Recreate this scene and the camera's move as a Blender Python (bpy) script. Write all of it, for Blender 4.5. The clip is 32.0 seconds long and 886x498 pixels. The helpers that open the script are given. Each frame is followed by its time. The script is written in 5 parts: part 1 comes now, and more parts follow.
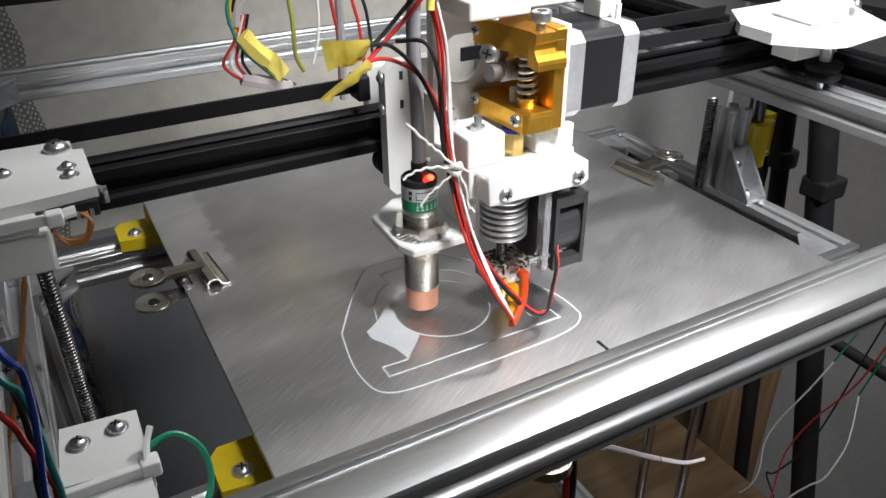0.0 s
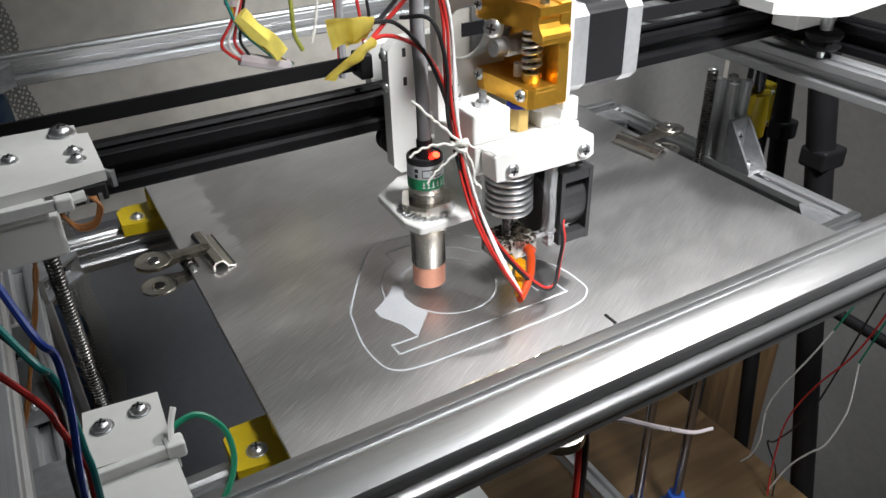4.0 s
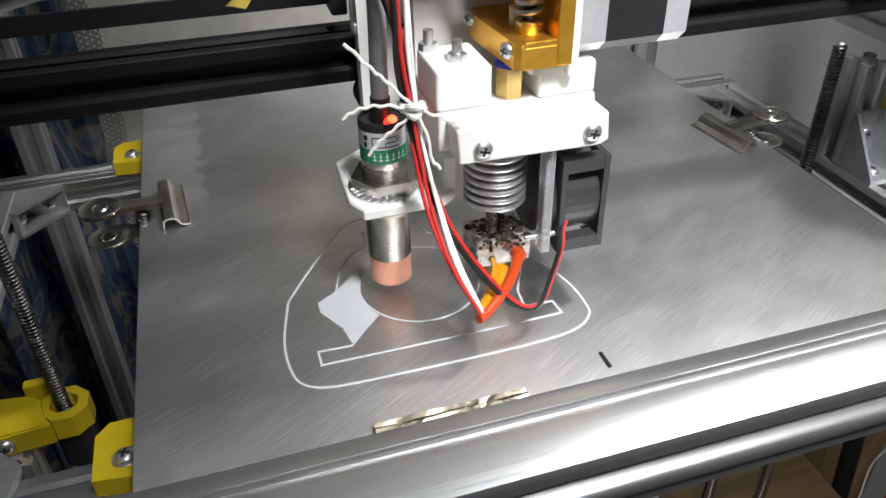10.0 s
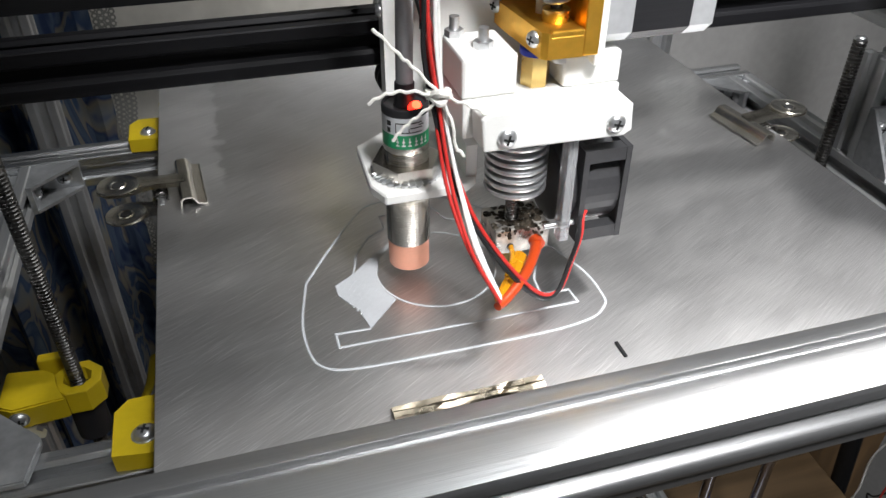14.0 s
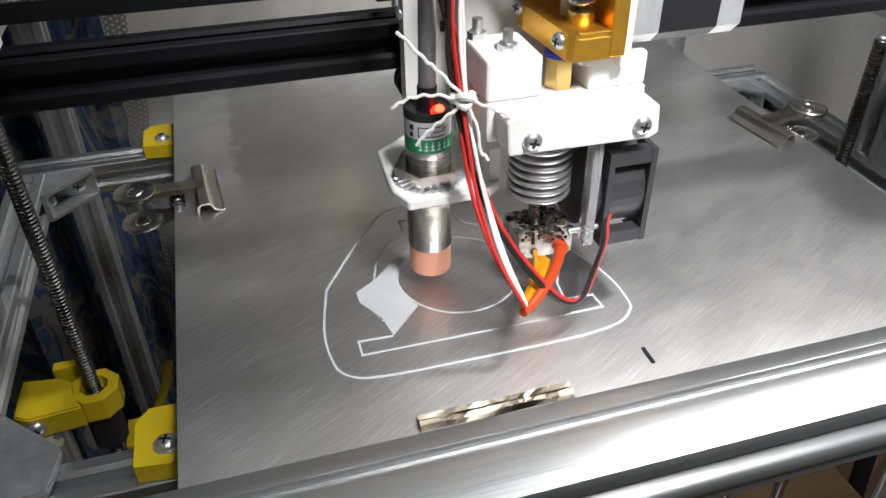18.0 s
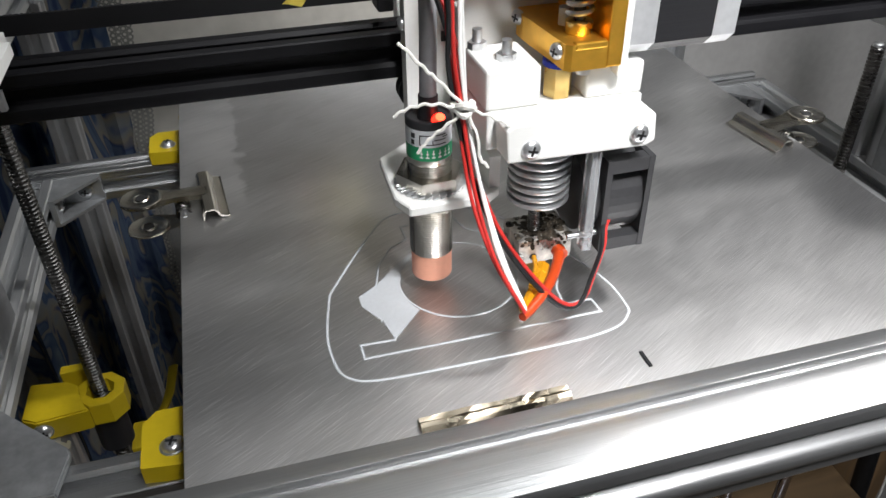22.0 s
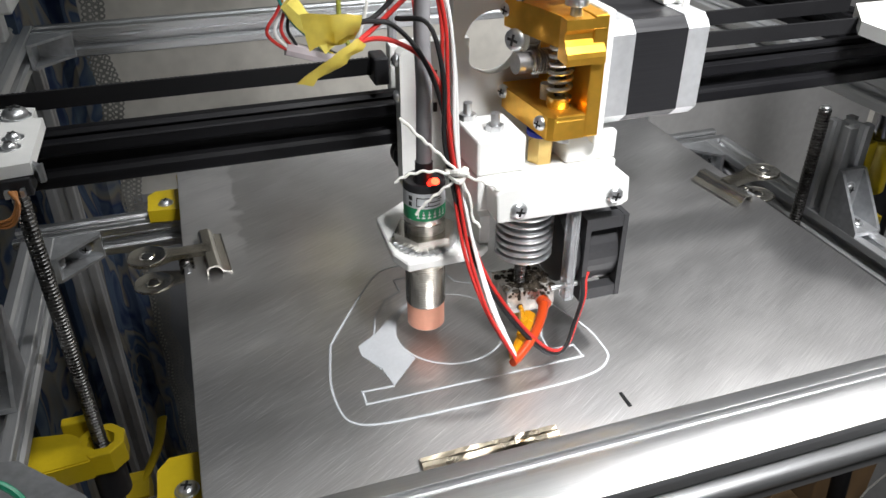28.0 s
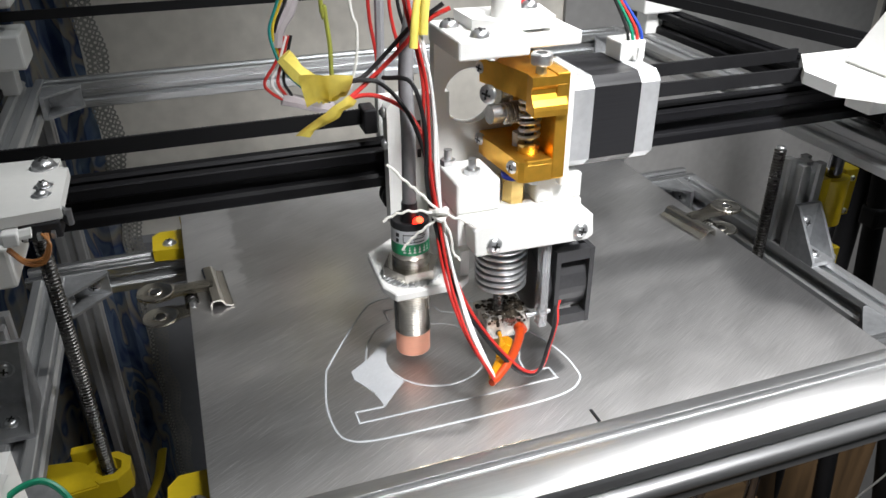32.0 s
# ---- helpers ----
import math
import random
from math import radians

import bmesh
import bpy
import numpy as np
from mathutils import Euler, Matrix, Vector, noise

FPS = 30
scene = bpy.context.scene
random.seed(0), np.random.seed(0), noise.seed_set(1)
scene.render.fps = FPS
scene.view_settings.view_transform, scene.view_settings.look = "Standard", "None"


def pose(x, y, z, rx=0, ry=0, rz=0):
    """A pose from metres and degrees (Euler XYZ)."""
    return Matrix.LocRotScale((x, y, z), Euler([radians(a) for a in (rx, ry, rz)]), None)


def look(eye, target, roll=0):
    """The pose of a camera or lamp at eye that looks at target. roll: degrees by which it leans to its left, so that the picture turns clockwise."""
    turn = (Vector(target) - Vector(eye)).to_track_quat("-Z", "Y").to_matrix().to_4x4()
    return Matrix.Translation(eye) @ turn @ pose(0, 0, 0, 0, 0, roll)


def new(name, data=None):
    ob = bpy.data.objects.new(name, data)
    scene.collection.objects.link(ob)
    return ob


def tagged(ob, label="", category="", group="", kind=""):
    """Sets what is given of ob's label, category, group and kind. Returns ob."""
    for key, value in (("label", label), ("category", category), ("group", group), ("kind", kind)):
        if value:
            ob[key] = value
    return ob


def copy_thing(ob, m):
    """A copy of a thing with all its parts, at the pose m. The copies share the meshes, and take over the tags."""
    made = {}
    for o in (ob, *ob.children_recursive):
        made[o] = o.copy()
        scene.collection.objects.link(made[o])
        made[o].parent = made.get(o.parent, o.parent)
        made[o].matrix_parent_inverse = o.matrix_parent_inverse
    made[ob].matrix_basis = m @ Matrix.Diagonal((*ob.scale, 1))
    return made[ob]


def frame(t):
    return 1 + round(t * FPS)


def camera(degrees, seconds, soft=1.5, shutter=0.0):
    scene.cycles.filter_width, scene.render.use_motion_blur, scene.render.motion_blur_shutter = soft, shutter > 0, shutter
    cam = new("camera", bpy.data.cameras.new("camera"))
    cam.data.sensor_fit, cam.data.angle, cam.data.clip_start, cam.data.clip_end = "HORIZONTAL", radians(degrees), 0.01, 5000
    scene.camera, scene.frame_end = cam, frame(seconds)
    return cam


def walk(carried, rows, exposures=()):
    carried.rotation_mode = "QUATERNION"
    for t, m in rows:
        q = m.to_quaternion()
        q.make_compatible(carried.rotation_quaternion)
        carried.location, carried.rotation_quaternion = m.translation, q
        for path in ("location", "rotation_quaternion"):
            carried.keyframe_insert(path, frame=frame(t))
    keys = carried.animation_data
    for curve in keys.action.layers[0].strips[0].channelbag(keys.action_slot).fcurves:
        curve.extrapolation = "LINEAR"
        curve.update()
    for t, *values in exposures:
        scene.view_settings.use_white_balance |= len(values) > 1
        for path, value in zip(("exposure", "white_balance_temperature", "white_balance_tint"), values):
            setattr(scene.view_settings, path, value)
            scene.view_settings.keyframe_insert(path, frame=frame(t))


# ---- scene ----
cam = camera(59.9, 32.0)
PATH = [
    (0.0, -0.0464, -0.2403, 0.2399, 59.81, 0.51, -28.82),
    (0.5, -0.0475, -0.2355, 0.2389, 59.67, 0.15, -28.98),
    (1.0, -0.0473, -0.2362, 0.2395, 59.44, 0.48, -29.18),
    (1.5, -0.0478, -0.2336, 0.2382, 59.48, 0.65, -29.47),
    (2.0, -0.0499, -0.2358, 0.2406, 59.67, 0.20, -29.64),
    (2.5, -0.0527, -0.2392, 0.2401, 59.32, 0.81, -29.74),
    (3.0, -0.0520, -0.2376, 0.2401, 58.77, 1.22, -29.92),
    (3.5, -0.0521, -0.2371, 0.2403, 58.32, 1.28, -29.84),
    (5.5, -0.0516, -0.2418, 0.2377, 57.96, 1.39, -29.70),
    (6.0, -0.0515, -0.2414, 0.2392, 57.68, 1.23, -29.70),
    (6.5, -0.0521, -0.2422, 0.2385, 57.80, 1.26, -29.78),
    (7.0, -0.0506, -0.2435, 0.2381, 58.05, 1.40, -29.86),
    (7.5, -0.0505, -0.2427, 0.2379, 57.94, 1.37, -29.85),
    (8.0, -0.0498, -0.2384, 0.2357, 57.83, 0.94, -30.00),
    (8.5, -0.0462, -0.2333, 0.2321, 57.85, 0.49, -30.13),
    (9.0, -0.0170, -0.2259, 0.2298, 57.39, 0.06, -27.52),
    (9.5, 0.0323, -0.2028, 0.2119, 56.62, -0.19, -20.39),
    (10.0, 0.0525, -0.1965, 0.2053, 55.31, 1.00, -17.21),
    (10.5, 0.0564, -0.2006, 0.2036, 55.01, 1.19, -16.54),
    (11.0, 0.0571, -0.2004, 0.2038, 54.61, 1.01, -16.37),
    (11.5, 0.0559, -0.1996, 0.2027, 54.33, 0.72, -16.33),
    (12.0, 0.0558, -0.1990, 0.2033, 54.12, 0.48, -16.34),
    (12.5, 0.0553, -0.1993, 0.2039, 53.98, 0.28, -16.46),
    (13.0, 0.0522, -0.1999, 0.2045, 53.97, 0.08, -16.50),
    (13.5, 0.0511, -0.1974, 0.2052, 53.95, 0.06, -16.53),
    (14.0, 0.0455, -0.1949, 0.2075, 54.01, -0.11, -16.31),
    (14.5, 0.0432, -0.1923, 0.2094, 54.12, 0.39, -16.61),
    (16.5, 0.0396, -0.1961, 0.2082, 54.51, 0.35, -16.36),
    (17.0, 0.0403, -0.1948, 0.2079, 54.47, 0.38, -16.37),
    (17.5, 0.0407, -0.1916, 0.2054, 54.56, 0.43, -16.31),
    (18.0, 0.0401, -0.1893, 0.2057, 54.27, 0.47, -16.19),
    (18.5, 0.0403, -0.1898, 0.2064, 54.26, 0.40, -16.20),
    (19.0, 0.0396, -0.1903, 0.2079, 54.21, 0.55, -16.23),
    (19.5, 0.0407, -0.1909, 0.2078, 54.26, 0.58, -16.12),
    (20.0, 0.0400, -0.1916, 0.2079, 54.30, 0.55, -16.16),
    (20.5, 0.0390, -0.1925, 0.2083, 54.33, 0.59, -16.14),
    (21.0, 0.0391, -0.1924, 0.2080, 54.61, 0.59, -16.14),
    (21.5, 0.0385, -0.1926, 0.2093, 54.43, 0.51, -16.00),
    (22.0, 0.0399, -0.1936, 0.2095, 54.56, 0.65, -16.01),
    (22.5, 0.0386, -0.1940, 0.2100, 54.68, 0.49, -16.06),
    (23.0, 0.0378, -0.1942, 0.2104, 54.73, 0.60, -16.06),
    (23.5, 0.0385, -0.1957, 0.2108, 54.85, 0.65, -16.11),
    (24.0, 0.0374, -0.1976, 0.2123, 54.62, 0.60, -16.34),
    (24.5, 0.0357, -0.2018, 0.2114, 54.71, 0.81, -16.32),
    (26.5, 0.0288, -0.2073, 0.2251, 56.44, 0.52, -17.04),
    (27.0, 0.0259, -0.2130, 0.2286, 57.73, 0.36, -17.55),
    (27.5, 0.0253, -0.2124, 0.2284, 57.92, 0.32, -17.87),
    (28.0, 0.0244, -0.2111, 0.2272, 58.06, 0.02, -18.20),
    (28.5, 0.0253, -0.2133, 0.2289, 58.13, -0.01, -18.30),
    (29.0, 0.0239, -0.2239, 0.2404, 58.10, 0.18, -18.84),
    (29.5, 0.0191, -0.2312, 0.2466, 59.41, -0.13, -19.04),
    (30.0, 0.0190, -0.2325, 0.2454, 60.01, -0.08, -19.08),
    (30.5, 0.0162, -0.2363, 0.2454, 60.25, -0.27, -19.28),
    (31.0, 0.0164, -0.2423, 0.2476, 60.33, -0.02, -19.52),
    (31.5, 0.0172, -0.2446, 0.2469, 60.48, 0.19, -19.27),
    (32.0, 0.0179, -0.2419, 0.2433, 60.87, 0.33, -19.10),
]
walk(cam, [(t, pose(x, y, z, rx, ry, rz)) for t, x, y, z, rx, ry, rz in PATH])

# ---- light and air ----
world = bpy.data.worlds.new("world")
scene.world = world
world.use_nodes = True
wn = world.node_tree
bgn = wn.nodes["Background"]
bgn.inputs[0].default_value = (0.78, 0.88, 1.0, 1)
bgn.inputs[1].default_value = 0.22


def area_lamp(name, eye, target, size, watts, colour):
    data = bpy.data.lights.new(name, "AREA")
    data.shape, data.size, data.energy, data.color = "DISK", size, watts, colour
    ob = new(name, data)
    ob.matrix_world = look(eye, target)
    return ob


spot = bpy.data.lights.new("desk_lamp_light", "SPOT")
spot.energy, spot.color, spot.spot_size, spot.spot_blend, spot.shadow_soft_size = 98.0, (0.985, 0.985, 1.0), radians(57), 1.0, 0.11
new("desk_lamp_light", spot).matrix_world = look((0.285, -0.44, 0.82), (0.39, 0.09, 0.05))
side = bpy.data.lights.new("second_lamp_light", "SPOT")
side.energy, side.color, side.spot_size, side.spot_blend, side.shadow_soft_size = 18.5, (1.0, 0.98, 0.97), radians(49), 1.0, 0.045
new("second_lamp_light", side).matrix_world = look((0.56, 0.16, 0.70), (0.13, 0.06, 0.03))
under = bpy.data.lights.new("rail_lamp_light", "SPOT")
under.energy, under.color, under.spot_size, under.spot_blend, under.shadow_soft_size = 15.0, (0.93, 0.96, 1.0), radians(52), 1.0, 0.03
new("rail_lamp_light", under).matrix_world = look((0.098, -0.03, -0.022), (0.25, 0.6, -0.46))
# Unseen soft fill from above, added to lift the room's brightness.
area_lamp("overhead_fill_light", (0.68, 0.02, 1.42), (0.42, 0.2, 0.0), 0.6, 6.0, (0.91, 0.965, 1.0))

# ---- materials ----
K = 0.001


def material(name, colour, rough=0.5, metal=0.0, grain=0.0, grain_size=400.0, blotch=0.0, blotch_size=25.0, bump=0.0, stretch=(1, 1, 1),
             turn=0.0, clear=0.0, random_shade=0.0, through_light=0.0, ior=1.45):
    """A surface with fine grain, larger blotches, a bump and a roughness that follow them."""
    m = bpy.data.materials.new(name)
    m.use_nodes = True
    t = m.node_tree
    n, l = t.nodes, t.links
    b = n["Principled BSDF"]
    b.inputs["Metallic"].default_value, b.inputs["Roughness"].default_value = metal, rough
    b.inputs["IOR"].default_value = ior
    b.inputs["Coat Weight"].default_value = clear
    b.inputs["Transmission Weight"].default_value = through_light
    co = n.new("ShaderNodeTexCoord")
    mp = n.new("ShaderNodeMapping")
    mp.inputs["Scale"].default_value = stretch
    mp.inputs["Rotation"].default_value = (0, 0, radians(turn))
    l.new(co.outputs["Object"], mp.inputs["Vector"])
    fine = n.new("ShaderNodeTexNoise")
    fine.inputs["Scale"].default_value, fine.inputs["Detail"].default_value = grain_size, 4
    wide = n.new("ShaderNodeTexNoise")
    wide.inputs["Scale"].default_value, wide.inputs["Detail"].default_value = blotch_size, 3
    l.new(mp.outputs[0], fine.inputs["Vector"])
    l.new(co.outputs["Object"], wide.inputs["Vector"])

    def ramp(source, amount):
        r = n.new("ShaderNodeMapRange")
        r.inputs["From Min"].default_value, r.inputs["From Max"].default_value = 0.3, 0.7
        r.inputs["To Min"].default_value, r.inputs["To Max"].default_value = 1 - amount, 1 + amount
        l.new(source, r.inputs["Value"])
        return r.outputs[0]

    mul = n.new("ShaderNodeMath")
    mul.operation = "MULTIPLY"
    l.new(ramp(fine.outputs["Fac"], grain), mul.inputs[0])
    l.new(ramp(wide.outputs["Fac"], blotch), mul.inputs[1])
    shade = mul.outputs[0]
    if random_shade:
        oi = n.new("ShaderNodeObjectInfo")
        rr = n.new("ShaderNodeMapRange")
        rr.inputs["To Min"].default_value, rr.inputs["To Max"].default_value = 1 - random_shade, 1 + random_shade
        l.new(oi.outputs["Random"], rr.inputs["Value"])
        m2 = n.new("ShaderNodeMath")
        m2.operation = "MULTIPLY"
        l.new(shade, m2.inputs[0]), l.new(rr.outputs[0], m2.inputs[1])
        shade = m2.outputs[0]
    vm = n.new("ShaderNodeVectorMath")
    vm.operation = "SCALE"
    vm.inputs[0].default_value = colour
    l.new(shade, vm.inputs["Scale"])
    l.new(vm.outputs[0], b.inputs["Base Color"])
    rg = n.new("ShaderNodeMath")
    rg.operation, rg.use_clamp = "MULTIPLY", True
    rg.inputs[1].default_value = rough
    l.new(shade, rg.inputs[0])
    l.new(rg.outputs[0], b.inputs["Roughness"])
    if bump:
        bp = n.new("ShaderNodeBump")
        bp.inputs["Strength"].default_value, bp.inputs["Distance"].default_value = bump, 0.0006
        l.new(fine.outputs["Fac"], bp.inputs["Height"])
        l.new(bp.outputs[0], b.inputs["Normal"])
    return m


def glow(name, colour, strength):
    m = bpy.data.materials.new(name)
    m.use_nodes = True
    b = m.node_tree.nodes["Principled BSDF"]
    b.inputs["Base Color"].default_value = (*colour, 1)
    b.inputs["Emission Color"].default_value, b.inputs["Emission Strength"].default_value = (*colour, 1), strength
    return m


ALU = material("satin_aluminium", (0.62, 0.63, 0.64), 0.40, 0.8, 0.06, 120, 0.08, 14, 0.06, (1, 1, 1))
ALU_X = material("drawn_aluminium_x", (0.58, 0.59, 0.60), 0.28, 0.93, 0.07, 60, 0.05, 12, 0.16, (0.3, 70, 70))
SATIN_X = material("satin_aluminium_x", (0.50, 0.505, 0.51), 0.30, 0.9, 0.07, 60, 0.05, 12, 0.12, (0.3, 70, 70))
ALU_Y = material("drawn_aluminium_y", (0.62, 0.63, 0.64), 0.36, 0.8, 0.07, 60, 0.05, 12, 0.16, (70, 0.3, 70))
CAST = material("cast_aluminium", (0.42, 0.43, 0.44), 0.40, 0.7, 0.12, 260, 0.1, 40, 0.2)
BLACK_ALU = material("black_anodised", (0.007, 0.007, 0.008), 0.40, 0.0, 0.25, 90, 0.2, 9, 0.05, (0.06, 8, 8), ior=1.22)
PRINT = material("white_printed_plastic", (0.74, 0.74, 0.715), 0.42, 0.0, 0.02, 900, 0.03, 30, 0.12, (0.3, 0.3, 6))
YELLOW = material("yellow_printed_plastic", (0.56, 0.41, 0.012), 0.4, 0.0, 0.05, 800, 0.06, 40, 0.15, (0.3, 0.3, 6))
BLUE = material("blue_printed_plastic", (0.02, 0.09, 0.42), 0.45, 0.0, 0.06, 800, 0.06, 40, 0.15)
GOLD = material("gold_anodised", (0.86, 0.47, 0.06), 0.36, 0.92, 0.05, 300, 0.05, 60, 0.04)
STEEL = material("zinc_steel", (0.64, 0.65, 0.66), 0.32, 0.9, 0.1, 500, 0.08, 60, 0.05)
CHROME = material("nickel_plated_steel", (0.70, 0.67, 0.61), 0.20, 1.0, 0.05, 200, 0.08, 40, 0.02)
DARK_STEEL = material("dark_thread_steel", (0.15, 0.145, 0.14), 0.28, 1.0, 0.15, 300, 0.12, 50, 0.05)
# Near-black: the shade inside hollows as a colour, and the label's dark print.
RECESS_SHADE_INK = material("recess_shade_ink", (0.03, 0.03, 0.03), 0.6, 0.3, 0.1, 300)
FAN = material("dark_grey_fan_plastic", (0.035, 0.035, 0.037), 0.42, 0.0, 0.1, 500, 0.1, 30, 0.05)
BRASS = material("brass", (0.72, 0.52, 0.20), 0.28, 1.0, 0.05, 300, 0.08, 60, 0.03)
BLACK = material("black_plastic", (0.018, 0.018, 0.02), 0.42, 0.0, 0.1, 500, 0.1, 30, 0.05)
RUBBER = material("black_rubber", (0.010, 0.010, 0.011), 0.6, 0.0, 0.15, 600, 0.1, 30, 0.1, ior=1.3)
PINK = material("salmon_plastic_cap", (0.86, 0.40, 0.27), 0.45, 0.0, 0.03, 500, 0.05, 60, 0.03)
GREEN_LABEL = material("green_label", (0.015, 0.27, 0.11), 0.4, 0.0, 0.04, 300, 0.05, 60)
WHITE_LABEL = material("white_label", (0.62, 0.64, 0.66), 0.4, 0.0, 0.04, 300, 0.05, 60)
GREY_CABLE = material("grey_cable", (0.27, 0.27, 0.28), 0.45, 0.0, 0.05, 300, 0.08, 40)
RED = material("red_wire", (0.50, 0.03, 0.025), 0.38, 0.0, 0.05, 300, 0.1, 60)
WIRE_BLACK = material("black_wire", (0.015, 0.015, 0.016), 0.38, 0.0, 0.05, 300, 0.1, 60)
WIRE_WHITE = material("white_wire", (0.78, 0.78, 0.76), 0.45, 0.0, 0.04, 300, 0.06, 60)
WIRE_GREEN = material("green_wire", (0.01, 0.22, 0.12), 0.38, 0.0, 0.05, 300, 0.1, 60)
WIRE_TEAL = material("teal_wire", (0.02, 0.24, 0.22), 0.38, 0.0, 0.05, 300, 0.1, 60)
WIRE_BLUE = material("blue_wire", (0.02, 0.06, 0.36), 0.38, 0.0, 0.05, 300, 0.1, 60)
WIRE_YELLOW = material("yellow_wire", (0.62, 0.46, 0.03), 0.4, 0.0, 0.05, 300, 0.1, 60)
WIRE_ORANGE = material("orange_wire", (0.36, 0.15, 0.045), 0.4, 0.0, 0.05, 300, 0.1, 60)
STRING = material("cotton_string", (0.74, 0.73, 0.68), 0.9, 0.0, 0.1, 900, 0.05, 90, 0.4)
TAPE = material("yellow_tape", (0.84, 0.70, 0.14), 0.5, 0.0, 0.06, 250, 0.1, 50, 0.2)
AMBER = material("amber_tape", (0.72, 0.32, 0.01), 0.25, 0.0, 0.06, 250, 0.15, 90, 0.2, through_light=0.35)
ORANGE_SLEEVE = material("orange_sleeve", (0.46, 0.05, 0.008), 0.35, 0.0, 0.06, 250, 0.15, 90, 0.1)
CLEAR = material("clear_acrylic", (0.86, 0.88, 0.90), 0.12, 0.0, 0.02, 200, 0.02, 40, 0.02, through_light=0.75, ior=1.49)
SLEEVE = material("clear_spiral_sleeve", (0.66, 0.60, 0.62), 0.3, 0.0, 0.05, 300, 0.1, 60, 0.1, through_light=0.4)
FILAMENT = material("pale_printed_line", (0.50, 0.52, 0.54), 0.45, 0.0, 0.03, 600, 0.05, 50, 0.1)
SOOT = material("sooty_heater_metal", (0.035, 0.028, 0.02), 0.45, 0.6, 0.9, 260, 0.5, 140, 0.3)
STAINED = material("stained_heater_metal", (0.44, 0.42, 0.39), 0.4, 0.8, 0.5, 220, 0.5, 160, 0.2)
BLUE_RING = material("blue_collet", (0.02, 0.04, 0.45), 0.35, 0.0, 0.04, 300)
PAINT = material("pale_wall_paint", (0.45, 0.46, 0.47), 0.85, 0.0, 0.03, 60, 0.05, 4, 0.1)
WALL = material("mottled_plaster_wall", (0.62, 0.59, 0.53), 0.85, 0.0, 0.08, 55, 0.18, 7, 0.3)
PANEL = material("dark_grey_panel", (0.15, 0.152, 0.16), 0.75, 0.0, 0.06, 90, 0.12, 5, 0.15)
GREY_WALL = material("grey_board_wall", (0.29, 0.286, 0.28), 0.75, 0.0, 0.06, 90, 0.12, 5, 0.15)
LED_CORE = glow("red_led_core", (1.0, 0.045, 0.018), 10.0)
TRIPOD = material("matt_black_tube", (0.010, 0.010, 0.011), 0.55, 0.0, 0.1, 300, 0.1, 20, 0.05, ior=1.3)
ROD = material("dark_polished_rod", (0.30, 0.30, 0.33), 0.18, 1.0, 0.05, 200, 0.08, 40, 0.02)
LED_RED = glow("red_indicator_glow", (1.0, 0.02, 0.01), 5.0)


def wood_material():
    m = material("pale_plywood", (0.11, 0.068, 0.032), 0.55, 0.0, 0.3, 14, 0.2, 5, 0.08, (0.35, 6, 6), 8)
    return m


WOOD = wood_material()
DARK_WOOD = material("brown_table_wood", (0.05, 0.031, 0.017), 0.6, 0.0, 0.25, 10, 0.2, 4, 0.08, (6, 0.4, 6), 10)


UPRIGHT_WOOD = material("brown_panel_wood", (0.13, 0.078, 0.036), 0.55, 0.0, 0.35, 14, 0.2, 5, 0.08, (6, 6, 0.35))


def curtain_material():
    m = material("blue_patterned_curtain", (0.1, 0.12, 0.2), 0.8, 0.0, 0.1, 90)
    t = m.node_tree
    n, l = t.nodes, t.links
    b = n["Principled BSDF"]
    co = n.new("ShaderNodeTexCoord")
    mp = n.new("ShaderNodeMapping")
    mp.inputs["Scale"].default_value = (1, 1, 0.45)
    l.new(co.outputs["Object"], mp.inputs[0])
    ns = n.new("ShaderNodeTexNoise")
    ns.inputs["Scale"].default_value, ns.inputs["Detail"].default_value, ns.inputs["Distortion"].default_value = 17, 2, 1.6
    l.new(mp.outputs[0], ns.inputs["Vector"])
    cr = n.new("ShaderNodeValToRGB")
    e = cr.color_ramp.elements
    e[0].position, e[0].color = 0.36, (0.05, 0.08, 0.18, 1)
    e[1].position, e[1].color = 0.46, (0.16, 0.22, 0.32, 1)
    for p, c in ((0.485, (0.07, 0.11, 0.24, 1)), (0.52, (0.42, 0.38, 0.30, 1)), (0.575, (0.34, 0.36, 0.38, 1)), (0.60, (0.10, 0.16, 0.30, 1)), (0.70, (0.30, 0.38, 0.46, 1))):
        k = e.new(p)
        k.color = c
    l.new(ns.outputs["Fac"], cr.inputs[0])
    l.new(cr.outputs[0], b.inputs["Base Color"])
    return m


CURTAIN = curtain_material()


